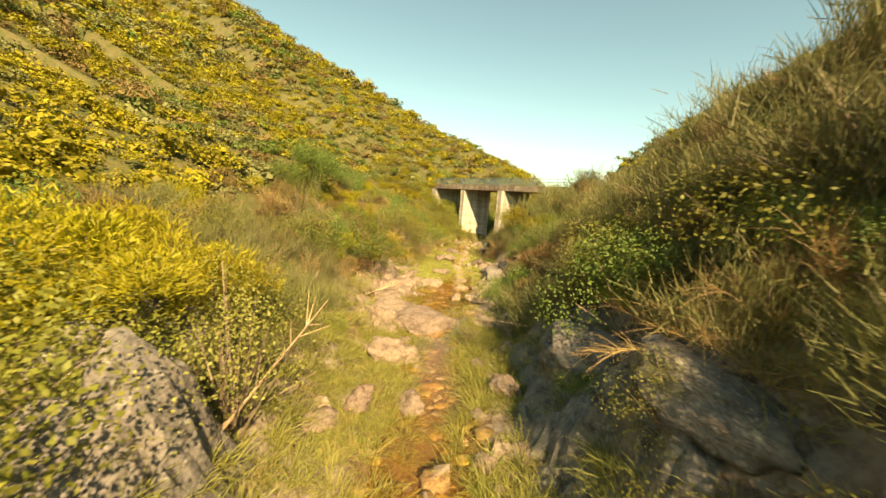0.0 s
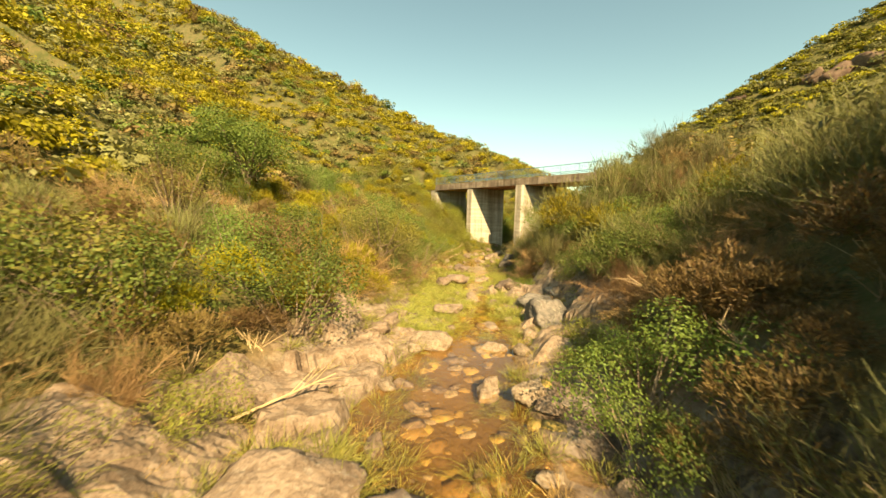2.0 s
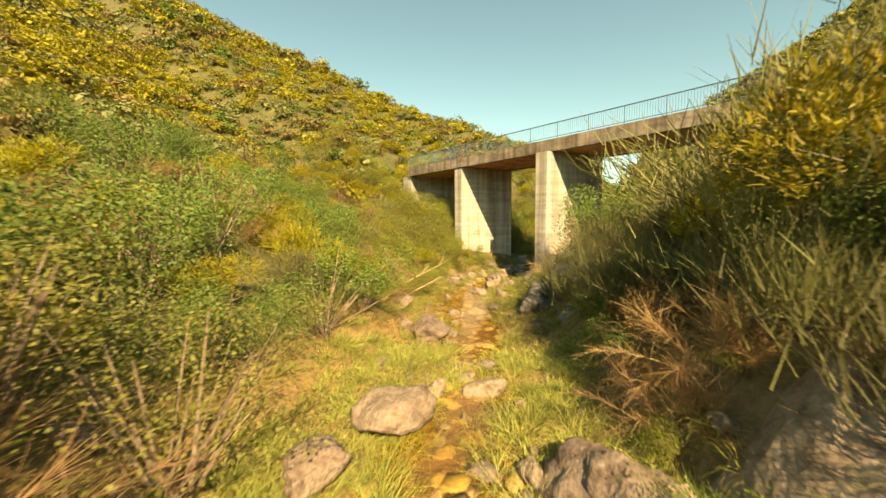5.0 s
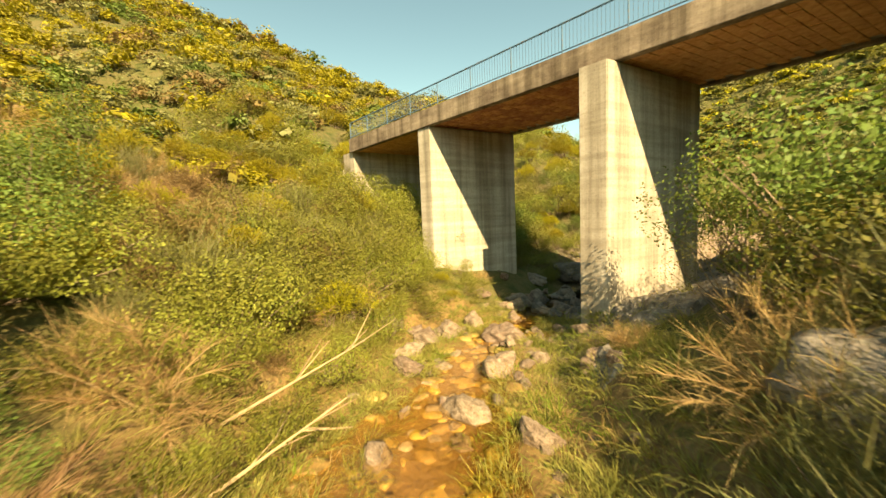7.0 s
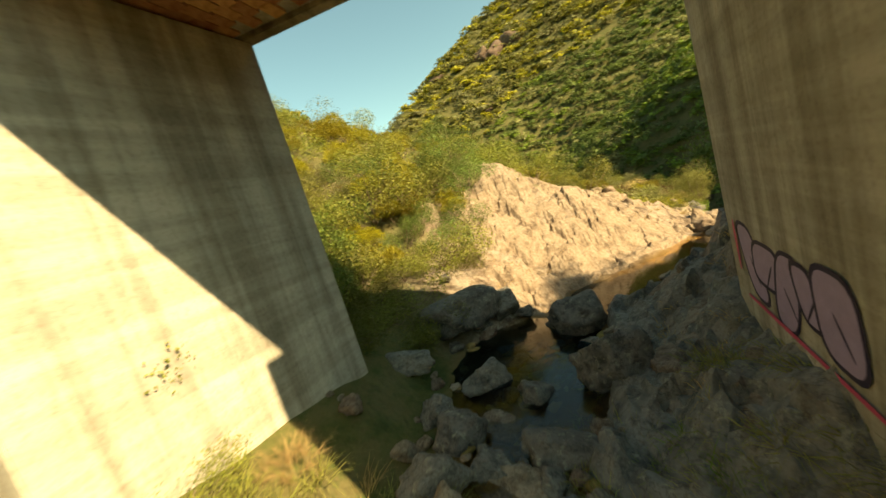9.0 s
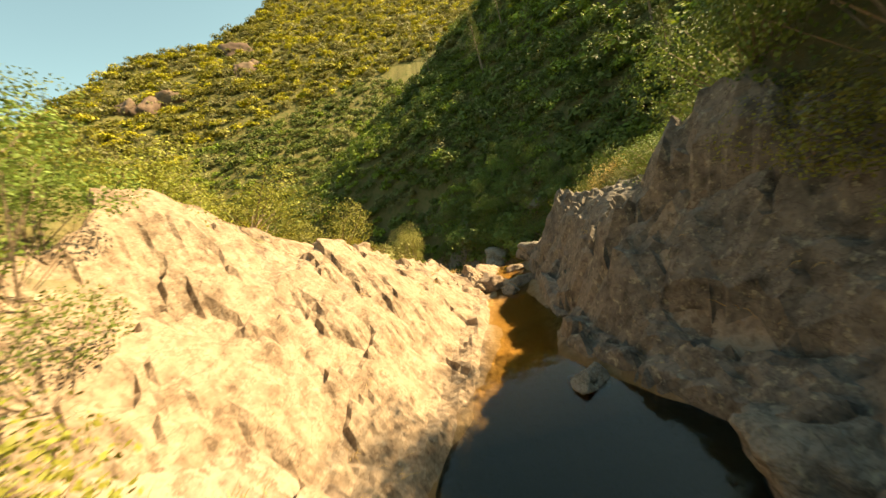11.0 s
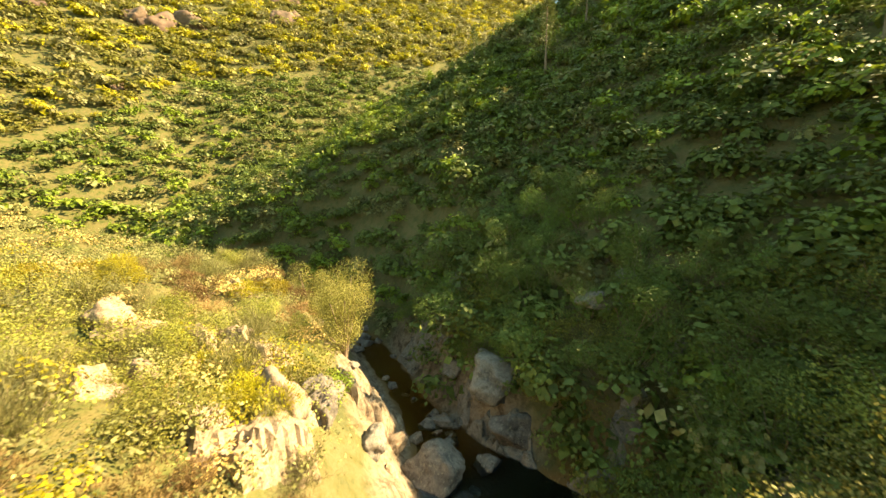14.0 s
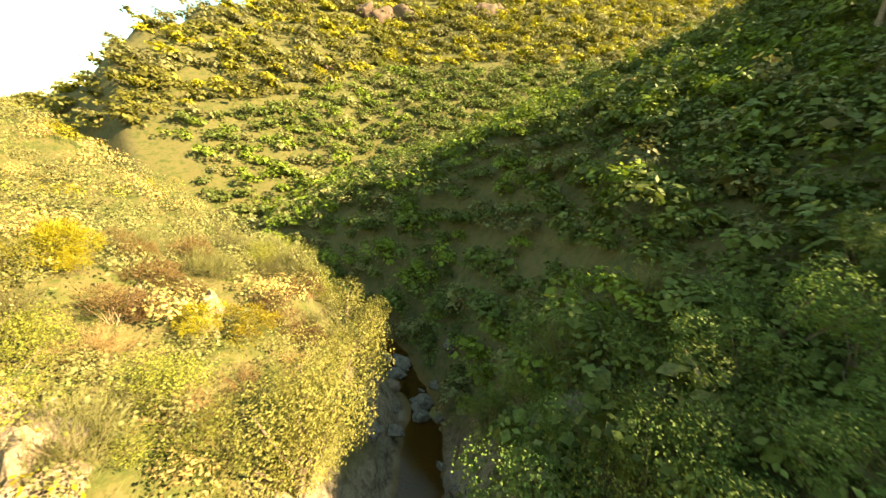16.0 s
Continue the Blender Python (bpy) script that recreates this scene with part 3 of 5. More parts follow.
def strips(P, V, length, width, bend, seg=2, tip=0.25, rng=RNG):
    """Narrow curved blades from P along V, sagging by bend. Returns verts, quads."""
    n = len(P)
    side = unit(np.cross(V, rng.normal(size=(n, 3))))
    vs = []
    for k in range(seg + 1):
        f = k / seg
        c = P + V * (length * f)[:, None]
        c[:, 2] -= bend * length * f * f
        w = (width * (1 - (1 - tip) * f) * 0.5)[:, None]
        vs += [c - side * w, c + side * w]
    verts = np.stack(vs, 1).reshape(-1, 3)
    m = 2 * (seg + 1)
    base = np.arange(n)[:, None] * m
    faces = np.concatenate([base + np.array([2 * k, 2 * k + 1, 2 * k + 3, 2 * k + 2]) for k in range(seg)], 0)
    return verts, faces


def shingles(P, out, size, aspect=0.6, loose=0.55, rng=RNG):
    """Leaves at P that face outwards, each turned a little at random."""
    n = len(P)
    face = unit(out + rng.normal(size=(n, 3)) * loose)
    V = unit(np.cross(face, rng.normal(size=(n, 3))))
    side = np.cross(face, V) * (size * aspect * 0.5)[:, None]
    L = V * size[:, None]
    verts = np.stack([P - L * 0.5, P + side, P + L * 0.5, P - side], 1).reshape(-1, 3)
    return verts, np.arange(n * 4).reshape(n, 4)


def join(pieces):
    vs, fs, o = [], [], 0
    for v, f in pieces:
        vs.append(v)
        fs.append(f + o)
        o += len(v)
    return np.concatenate(vs), np.concatenate(fs)


def cone_dirs(n, lo, hi, rng):
    z, a = radians(1) * rng.uniform(lo, hi, n), rng.uniform(0, 2 * np.pi, n)
    return np.stack([np.sin(z) * np.cos(a), np.sin(z) * np.sin(a), np.cos(z)], -1)


def sphere_dirs(n, rng):
    return unit(rng.normal(size=(n, 3)))


def stems_from_base(n, spread, lo, hi, length, rng):
    base = np.zeros((n, 3))
    base[:, :2] = rng.normal(size=(n, 2)) * spread
    base[:, 2] = -0.15
    return base, cone_dirs(n, lo, hi, rng), length * rng.uniform(0.6, 1.05, n)


def broom_mesh(seed, twigs=2700):
    """Upright fan of fine green switches, about 1.6 m tall and wide."""
    rng = np.random.default_rng(seed)
    b, v, l = stems_from_base(40, 0.15, 5, 66, 1.25, rng)
    wood = strips(b, v, l, np.full(40, 0.016), 0.10, 2, 0.4, rng)
    k = rng.integers(0, 40, twigs)
    f = rng.uniform(0.30, 1.0, twigs)
    p = b[k] + v[k] * (l[k] * f)[:, None]
    p[:, 2] -= 0.10 * l[k] * f * f
    p += rng.normal(size=p.shape) * 0.08
    d = unit(v[k] * 0.6 + np.array([0, 0, 0.45]) + rng.normal(size=(twigs, 3)) * 0.38)
    green = strips(p, d, rng.uniform(0.12, 0.30, twigs), rng.uniform(0.006, 0.011, twigs), np.zeros(twigs), 1, 0.3, rng)
    return wood, green


def lobes(rng, n, r, h):
    c = rng.normal(size=(n, 3)) * np.array([r * 0.55, r * 0.55, h * 0.16])
    c[:, 2] += h * 0.55
    return c, rng.uniform(0.38, 0.62, n) * r


def gorse_mesh(seed, clumps=520, spikes=7):
    """Dense domed bush of short bristling shoots, about 1.2 m tall."""
    rng = np.random.default_rng(seed)
    c, r = lobes(rng, 7, 0.75, 1.0)
    k = rng.integers(0, 7, clumps)
    d = sphere_dirs(clumps, rng)
    d[:, 2] = np.abs(d[:, 2]) * 1.1 - 0.25
    d = unit(d)
    p = c[k] + d * (r[k] * rng.uniform(0.75, 1.1, clumps))[:, None]
    P = np.repeat(p, spikes, 0) + rng.normal(size=(clumps * spikes, 3)) * 0.05
    V = unit(np.repeat(d, spikes, 0) + np.array([0, 0, 0.5]) + rng.normal(size=(clumps * spikes, 3)) * 0.5)
    n = len(P)
    green = strips(P, V, rng.uniform(0.05, 0.12, n), rng.uniform(0.014, 0.026, n), np.zeros(n), 1, 0.4, rng)
    b, v, l = stems_from_base(24, 0.12, 5, 55, 0.95, rng)
    return strips(b, v, l, np.full(24, 0.03), 0.05, 2, 0.4, rng), green


def leafy_mesh(seed, leaves=4600, r=0.95, h=1.7, size=(0.032, 0.062), n_lobes=8):
    """Broad-leaved bush with lobed crown and visible stems."""
    rng = np.random.default_rng(seed)
    c, rad = lobes(rng, n_lobes, r, h)
    k = rng.integers(0, n_lobes, leaves)
    d = sphere_dirs(leaves, rng)
    p = c[k] + d * (rad[k] * rng.uniform(0.45, 1.08, leaves) ** 0.6)[:, None]
    p[:, 2] = np.maximum(p[:, 2], 0.05)
    green = shingles(p, d + np.array([0, 0, 0.35]), rng.uniform(*size, leaves), 0.62, 0.6, rng)
    n = 3 * n_lobes
    tips = c[np.arange(n) % n_lobes] + rng.normal(size=(n, 3)) * 0.2 * r
    base = rng.normal(size=(n, 3)) * np.array([0.08, 0.08, 0])
    base[:, 2] = -0.15
    ln = np.linalg.norm(tips - base, axis=1)
    return strips(base, unit(tips - base), ln, np.full(n, 0.03 * max(1, h / 1.7)), 0, 3, 0.3, rng), green


def dry_mesh(seed, twigs=2600):
    """Tangle of bare tan branches."""
    rng = np.random.default_rng(seed)
    b, v, l = stems_from_base(40, 0.16, 5, 80, 1.2, rng)
    wood = strips(b, v, l, np.full(40, 0.008), 0.22, 3, 0.4, rng)
    k = rng.integers(0, 40, twigs)
    f = rng.uniform(0.3, 1.0, twigs)
    p = b[k] + v[k] * (l[k] * f)[:, None]
    p[:, 2] -= 0.22 * l[k] * f * f
    d = unit(v[k] + rng.normal(size=(twigs, 3)) * 0.55)
    fine = strips(p, d, rng.uniform(0.15, 0.42, twigs), rng.uniform(0.0035, 0.007, twigs), rng.uniform(0, 0.35, twigs), 2, 0.3, rng)
    return wood, fine


KINDS = {
    "broom_bush": (broom_mesh, M_WOOD, M_BROOM, "grey-green broom bush with fine upright switches", "bush"),
    "gorse_bush": (gorse_mesh, M_WOOD, M_GORSE, "yellow-green gorse bush with bristling shoots", "bush"),
    "heath_bush": (lambda s: gorse_mesh(s, 460, 6), M_TWIG, M_HEATHER, "brown twiggy heath bush with dry shoots", "bush"),
    "leafy_bush": (leafy_mesh, M_WOOD, M_LEAF, "dense green broad-leaved bush", "bush"),
    "bramble_bush": (lambda s: leafy_mesh(s, 4600, 1.15, 1.0, (0.034, 0.068), 9), M_WOOD, M_BRAMBLE, "low tangled bramble with bright green leaves", "bush"),
    "willow_bush": (lambda s: leafy_mesh(s, 4200, 1.0, 1.9, (0.024, 0.045), 12), M_WOOD, M_WILLOW, "olive-green willow bush with small pale leaves", "bush"),
    "dry_bush": (dry_mesh, M_TWIG, M_DRY, "dead tan bush of bare tangled twigs", "bush"),
}
PLANTS = {}
for kind, (make, wood_mat, leaf_mat, label, cat) in KINDS.items():
    PLANTS[kind] = []
    for v in range(4):
        wood, green = make(100 + 17 * v + len(kind))
        PLANTS[kind].append((mesh_from("foliage", *green, leaf_mat, False), mesh_from("woody_base", *wood, wood_mat, False)))


def plant(kind, x, y, size, z=None, lean=0.0):
    foliage, stems = PLANTS[kind][int(RNG.integers(0, 4))]
    ob = new(kind, foliage)
    tagged(ob, KINDS[kind][3], KINDS[kind][4], kind.replace("_", " ") + "es on the slopes")
    st = new("woody_base", stems)
    st.parent = ob
    ob.matrix_basis = pose(x, y, hz(x, y) if z is None else z, RNG.uniform(-8, 8), RNG.uniform(-8, 8) + lean, RNG.uniform(0, 360)) \
        @ Matrix.Diagonal((size * RNG.uniform(0.85, 1.2), size * RNG.uniform(0.85, 1.2), size * RNG.uniform(0.85, 1.15), 1))
    return ob


def scatter(xs, ys, step, mix, sizes, keep):
    """Bushes on a jittered lattice where keep(x, y, d, side) holds."""
    X, Y = np.meshgrid(np.arange(*xs, step), np.arange(*ys, step))
    X = (X + RNG.uniform(-0.45, 0.45, X.shape) * step).ravel()
    Y = (Y + RNG.uniform(-0.45, 0.45, Y.shape) * step).ravel()
    d, side = along_stream(X, Y)[:2]
    ok = keep(X, Y, d, side)
    kinds, weights = list(mix), np.array(list(mix.values()), float)
    for x, y in zip(X[ok], Y[ok]):
        w = weights * RNG.uniform(0.2, 1.8, len(weights))
        kind = kinds[int(np.argmax(w * (0.5 + 0.5 * np.cos(np.arange(len(w)) * 2.1 + 6 * float(fbm(np.array(x * 0.1), np.array(y * 0.1), 77)))) ** 0.7))]
        plant(kind, x, y, RNG.uniform(*sizes) * (0.8 if kind in ("gorse_bush", "heath_bush") else 1.0))


def bridge_footing(x, y):
    rel_x, rel_y = x - P1.x, y - P1.y
    det = B.x * D.y - B.y * D.x
    u, v = (rel_x * D.y - rel_y * D.x) / det, (B.x * rel_y - B.y * rel_x) / det
    return (v > -0.5) & (v < 5.5) & (u > -1.4) & (u < 0.4)


def off_path(x, y):
    """Clear of the flight's line and of the bridge."""
    fp = np.minimum(np.hypot(np.maximum(np.abs(x - 0.2) - 0.0, 0), np.maximum(np.maximum(-38 - y, y - 12), 0)), np.hypot(x - 2.0, y - 17))
    rel_x, rel_y = x - P1.x, y - P1.y
    det = B.x * D.y - B.y * D.x
    u = (rel_x * D.y - rel_y * D.x) / det
    v = (B.x * rel_y - B.y * rel_x) / det
    under = (u > -7.6) & (u < 18.5) & (v > -0.8) & (v < 5.8)
    return (fp > 2.6) & ~under


WEST = {"heath_bush": 1.5, "gorse_bush": 2.8, "broom_bush": 3.6, "dry_bush": 2.0, "leafy_bush": 2.4, "bramble_bush": 2.2, "willow_bush": 1.0}
EAST = {"broom_bush": 2.6, "heath_bush": 3.0, "gorse_bush": 2.0, "dry_bush": 2.6, "leafy_bush": 1.8, "bramble_bush": 1.6}
scatter((-15, -3), (-37, 22), 1.6, WEST, (1.0, 1.7), lambda x, y, d, s: (s < 0) & (d > 4.0) & off_path(x, y))
scatter((2, 12), (-37, 9), 1.15, EAST, (0.9, 1.55), lambda x, y, d, s: (s > 0) & (d > np.where((y > -15) & (y < -3), 4.9, np.where(y < -30, 4.3, 3.5))) & off_path(x, y))
scatter((-7, 26), (22, 39), 1.65, {"gorse_bush": 3, "bramble_bush": 4, "broom_bush": 2, "leafy_bush": 1}, (0.9, 1.6),
        lambda x, y, d, s: (s < 0) & (d > 7.0 + 2.5 * fbm(x * 0.2, y * 0.2, 4)) & off_path(x, y))
scatter((2, 14), (25, 33), 1.3, {"bramble_bush": 4, "gorse_bush": 3, "leafy_bush": 2.5}, (0.9, 1.5),
        lambda x, y, d, s: (s < 0) & (d > 3.9 + 0.3 * np.maximum(x - 8, 0)) & (d < 8.5) & off_path(x, y))
scatter((26, 58), (28, 48), 1.9, {"broom_bush": 2, "heath_bush": 2, "gorse_bush": 2.5, "bramble_bush": 2, "dry_bush": 1.5}, (0.9, 1.6),
        lambda x, y, d, s: (s < 0) & (d > 6.5) & (d < 22))
scatter((7, 34), (6, 20), 1.7, {"leafy_bush": 3, "bramble_bush": 3, "broom_bush": 3, "gorse_bush": 1}, (1.1, 1.9),
        lambda x, y, d, s: (s > 0) & (d > 5.8) & off_path(x, y))
scatter((34, 60), (8, 40), 1.75, {"leafy_bush": 4, "broom_bush": 1.2, "bramble_bush": 3}, (1.2, 2.0),
        lambda x, y, d, s: (s > 0) & (d > np.where(x > 49, 2.4, 4.2)) & (d < 14))
scatter((-10, 0), (10, 24), 1.15, {"bramble_bush": 4, "leafy_bush": 2, "gorse_bush": 2, "broom_bush": 1.5}, (0.8, 1.35),
        lambda x, y, d, s: (s < 0) & (d > 3.4) & (d < 9) & ~bridge_footing(x, y))
scatter((4, 9), (-14, -3), 1.2, {"leafy_bush": 3, "gorse_bush": 2.5, "bramble_bush": 2, "broom_bush": 1.5}, (0.7, 1.2),
        lambda x, y, d, s: (s > 0) & (d > 5.0))
scatter((8, 22), (12, 19), 1.4, {"leafy_bush": 3, "bramble_bush": 3, "gorse_bush": 1.5}, (0.8, 1.4),
        lambda x, y, d, s: (s > 0) & (d > 4.6) & off_path(x, y))
scatter((-15, -5), (24, 37), 1.35, {"gorse_bush": 4, "bramble_bush": 3, "broom_bush": 2}, (1.0, 1.5),
        lambda x, y, d, s: (s < 0) & (np.abs((x + 5.6) * 0.717 + (y - 26) * 0.697 - 1.6) > 2.4) & off_path(x, y))
# low leafy growth along the stream's edge
scatter((-6, 3), (6, 22), 1.15, {"bramble_bush": 4, "leafy_bush": 1.5, "gorse_bush": 1.5, "dry_bush": 1.0}, (0.4, 0.8),
        lambda x, y, d, s: (s < 0) & (d > 2.6) & (d < 5.5) & ~bridge_footing(x, y))
scatter((-6, -2), (-36, 6), 1.5, {"bramble_bush": 4, "leafy_bush": 1.5, "willow_bush": 1.5, "dry_bush": 1.0}, (0.4, 0.8),
        lambda x, y, d, s: (s < 0) & (d > 3.2) & (d < 4.6) & ((y < -20) | (y > -11)))
scatter((2, 5), (-36, 12), 1.5, {"bramble_bush": 3, "leafy_bush": 2, "willow_bush": 2, "dry_bush": 1.0}, (0.4, 0.8),
        lambda x, y, d, s: (s > 0) & (d > 2.8) & (d < 4.4) & ((y < -14) | (y > -5)) & (y < 7))
for x, y, k in ((-5.0, -32.6, 1.1), (-5.8, -31.2, 1.4), (-6.6, -33.4, 1.5), (-4.6, -30.2, 1.0), (-6.2, -29.4, 1.4), (-7.6, -31.0, 1.6)):
    plant("gorse_bush", x, y, k, hz(x, y) + 0.5)
scatter((4, 10), (24.4, 28.5), 1.0, {"bramble_bush": 4, "leafy_bush": 3}, (0.45, 0.85),
        lambda x, y, d, s: (s < 0) & (d > 2.9) & (d < 6) & ~bridge_footing(x, y))
# tall broom along the east bank's crest
scatter((7.2, 12), (-34, 0), 2.2, {"broom_bush": 4, "heath_bush": 1.5, "dry_bush": 1.5, "gorse_bush": 1.5}, (1.8, 2.5), lambda x, y, d, s: s > 0)
# scrub against the bridge's west end
for x, y, k in ((-2.2, 22.6, 1.3), (-3.4, 23.6, 1.4), (-4.8, 24.0, 1.6), (-2.0, 24.4, 1.2), (-0.6, 24.6, 1.2), (-5.6, 22.6, 1.5), (-3.0, 25.8, 1.2), (0.9, 25.4, 1.2), (-6.8, 24.6, 1.4), (-7.6, 26.6, 1.1)):
    plant("bramble_bush", x, y, k)
for x, y, k in ((4.6, 5.2, 1.6), (4.4, 1.2, 1.7), (5.2, -2.2, 2.0), (4.6, -5.0, 1.7), (6.3, 3.2, 1.8), (6.2, 7.0, 1.6), (6.6, -0.4, 3.5), (7.8, -2.8, 3.0), (4.3, 4.0, 1.5), (5.2, 6.2, 1.6), (5.8, 8.4, 1.4), (4.5, 7.8, 1.1), (9.0, -2.4, 2.2), (7.4, 9.6, 1.4), (8.6, 12.2, 1.5)):
    plant("broom_bush", x, y, k)
for x, y, k in ((-6.6, -6.4, 2.2), (-3.6, -4.4, 1.6), (-3.4, -31.6, 1.5), (0.9, -24.4, 0.75), (6.4, 11.4, 1.2), (7.1, 9.4, 1.3)):
    plant("willow_bush", x, y, k)
for x, y, k in ((-5.6, -10.4, 2.4), (-5.0, -11.6, 1.6), (3.6, -9.8, 1.0), (-4.2, 9.0, 1.5), (-3.6, 6.4, 1.4), (4.2, 11.6, 0.8)):
    plant("dry_bush", x, y, k)
for x, y, k in ((5.8, -3.6, 1.8), (6.8, -5.4, 2.0), (5.6, -1.6, 1.5), (7.4, -7.6, 1.9)):
    plant("gorse_bush", x, y, k)
# heath on the steep shaded bank
for x, y, k in ((5.2, -33.4, 0.9), (6.0, -31.4, 1.1), (5.4, -29.6, 0.9), (6.8, -33.0, 1.2), (7.4, -30.2, 1.2), (6.4, -27.8, 1.1), (5.6, -7.6, 1.0), (6.4, -10.2, 1.1)):
    plant("broom_bush", x, y, k)
for x, y, k in ((5.6, -32.2, 0.8), (6.6, -29.0, 1.0), (5.0, -28.0, 0.8), (7.6, -31.8, 1.1), (5.2, -9.2, 0.9), (5.0, -6.2, 0.9), (6.2, -8.6, 1.1), (5.6, -11.6, 0.9)):
    plant("leafy_bush", x, y, k)
for x, y, k in ((4.7, -30.6, 0.7), (6.1, -34.4, 0.9), (4.9, -8.0, 0.7), (5.8, -5.0, 0.9)):
    plant("bramble_bush", x, y, k)


# ---- trees ----
def tree(x, y, tall, crown, mat, label, seed, z=None, leaves=5200, leaf=(0.07, 0.13), bare=0.3):
    """Tapered trunk, forking limbs, and a crown of many small leaves in uneven lobes."""
    rng = np.random.default_rng(seed)
    n = 16
    c = rng.normal(size=(n, 3))
    c = unit(c) * rng.uniform(0.25, 0.75, n)[:, None] * np.array([crown, crown, tall * (1 - bare) * 0.5])
    c[:, 2] += tall * (bare + (1 - bare) * 0.5)
    rad = rng.uniform(0.30, 0.48, n) * crown
    k = rng.integers(0, n, leaves)
    d = sphere_dirs(leaves, rng)
    p = c[k] + d * (rad[k] * rng.uniform(0.3, 1.1, leaves) ** 0.5)[:, None]
    green = shingles(p, d + np.array([0, 0, 0.35]), rng.uniform(*leaf, leaves), 0.66, 0.55, rng)
    top = new("tree", mesh_from("crown", *green, mat, False))
    tagged(top, label, "tree")
    bm = bmesh.new()
    for a, b, r0, r1 in [((0, 0, -0.4), (0.1, 0, tall * 0.45), 0.035 * tall / 2, 0.022 * tall / 2)] + \
            [((0.06, 0, tall * rng.uniform(0.15, 0.42)), tuple(q), 0.018 * tall / 2, 0.004 * tall) for q in c]:
        a, b = Vector(a), Vector(b)
        m = Matrix.Translation((a + b) / 2) @ (b - a).to_track_quat("Z", "Y").to_matrix().to_4x4()
        bmesh.ops.create_cone(bm, cap_ends=False, segments=6, radius1=r0, radius2=r1, depth=(b - a).length, matrix=m)
    part("trunk", bm, M_WOOD, top)
    top.matrix_basis = pose(x, y, hz(x, y) if z is None else z, 0, 0, rng.uniform(0, 360))
    return top


tree(-13.2, -5.4, 6.0, 2.7, M_LEAF, "round dense dark green tree on the slope", 1, None, 16000)
tree(-4.9, -7.4, 5.2, 2.6, M_WILLOW, "tall olive-green willow thicket beside the stream", 21, 1.7, 16000, (0.045, 0.085), 0.04)
tree(48.4, 33.2, 8.6, 3.0, M_WILLOW, "tall leafy olive-green tree beside the gorge", 2, -7.2, 26000, (0.05, 0.095), 0.12)
tree(55.6, 39.4, 8.6, 2.8, M_WILLOW, "tall leafy tree growing up out of the gorge", 12, -8.4, 16000, (0.06, 0.11), 0.12)
tree(41.6, 30.6, 2.4, 1.0, M_FERN, "small bright green tree among gorge rocks", 3, None, 1800)
tree(34.6, 15.6, 8.4, 3.7, M_WILLOW, "large sunlit bushy tree rising beside the pool", 4, -6.4, 20000, (0.07, 0.13), 0.1)
tree(29.0, 16.2, 3.4, 1.5, M_STRAW, "pale dry bushy tree above the cliff", 5, None, 3600)
tree(30.4, 18.0, 3.0, 1.9, M_BRAMBLE, "yellow-green bushy tree above the cliff", 6, None, 3000)


def pine(x, y, tall, seed):
    """Straight trunk with whorls of upswept needle boughs."""
    rng = np.random.default_rng(seed)
    pieces, bm = [], bmesh.new()
    bmesh.ops.create_cone(bm, cap_ends=False, segments=7, radius1=tall * 0.02, radius2=tall * 0.004, depth=tall, matrix=Matrix.Translation((0, 0, tall / 2 - 0.3)))
    for k in range(11):
        f = 0.25 + 0.72 * k / 10
        for j in range(6):
            a, reach = rng.uniform(0, 6.28), tall * 0.24 * (1.1 - f) * rng.uniform(0.7, 1.2)
            v = np.array([math.cos(a), math.sin(a), rng.uniform(0.05, 0.45)])
            q = np.array([0, 0, tall * f]) + v * reach * rng.uniform(0.2, 1.05, (34, 1)) + rng.normal(size=(34, 3)) * tall * 0.018
            pieces.append(strips(q, unit(v + rng.normal(size=(34, 3)) * 0.7), rng.uniform(0.2, 0.45, 34) * tall / 9, np.full(34, 0.05 * tall / 9), np.zeros(34), 1, 0.3, rng))
    ob = new("pine_tree", mesh_from("boughs", *join(pieces), M_PINE, False))
    tagged(ob, "tall slender pine standing on the shaded slope", "tree", "pines on the slope")
    part("trunk", bm, M_WOOD, ob)
    ob.matrix_basis = pose(x, y, hz(x, y))
    return ob


for i, (x, y, t) in enumerate(((78.5, 17.9, 10), (44, 5, 8), (84, 12, 8), (56, 0, 8), (92, 28, 7))):
    pine(x, y, t, 900 + i)


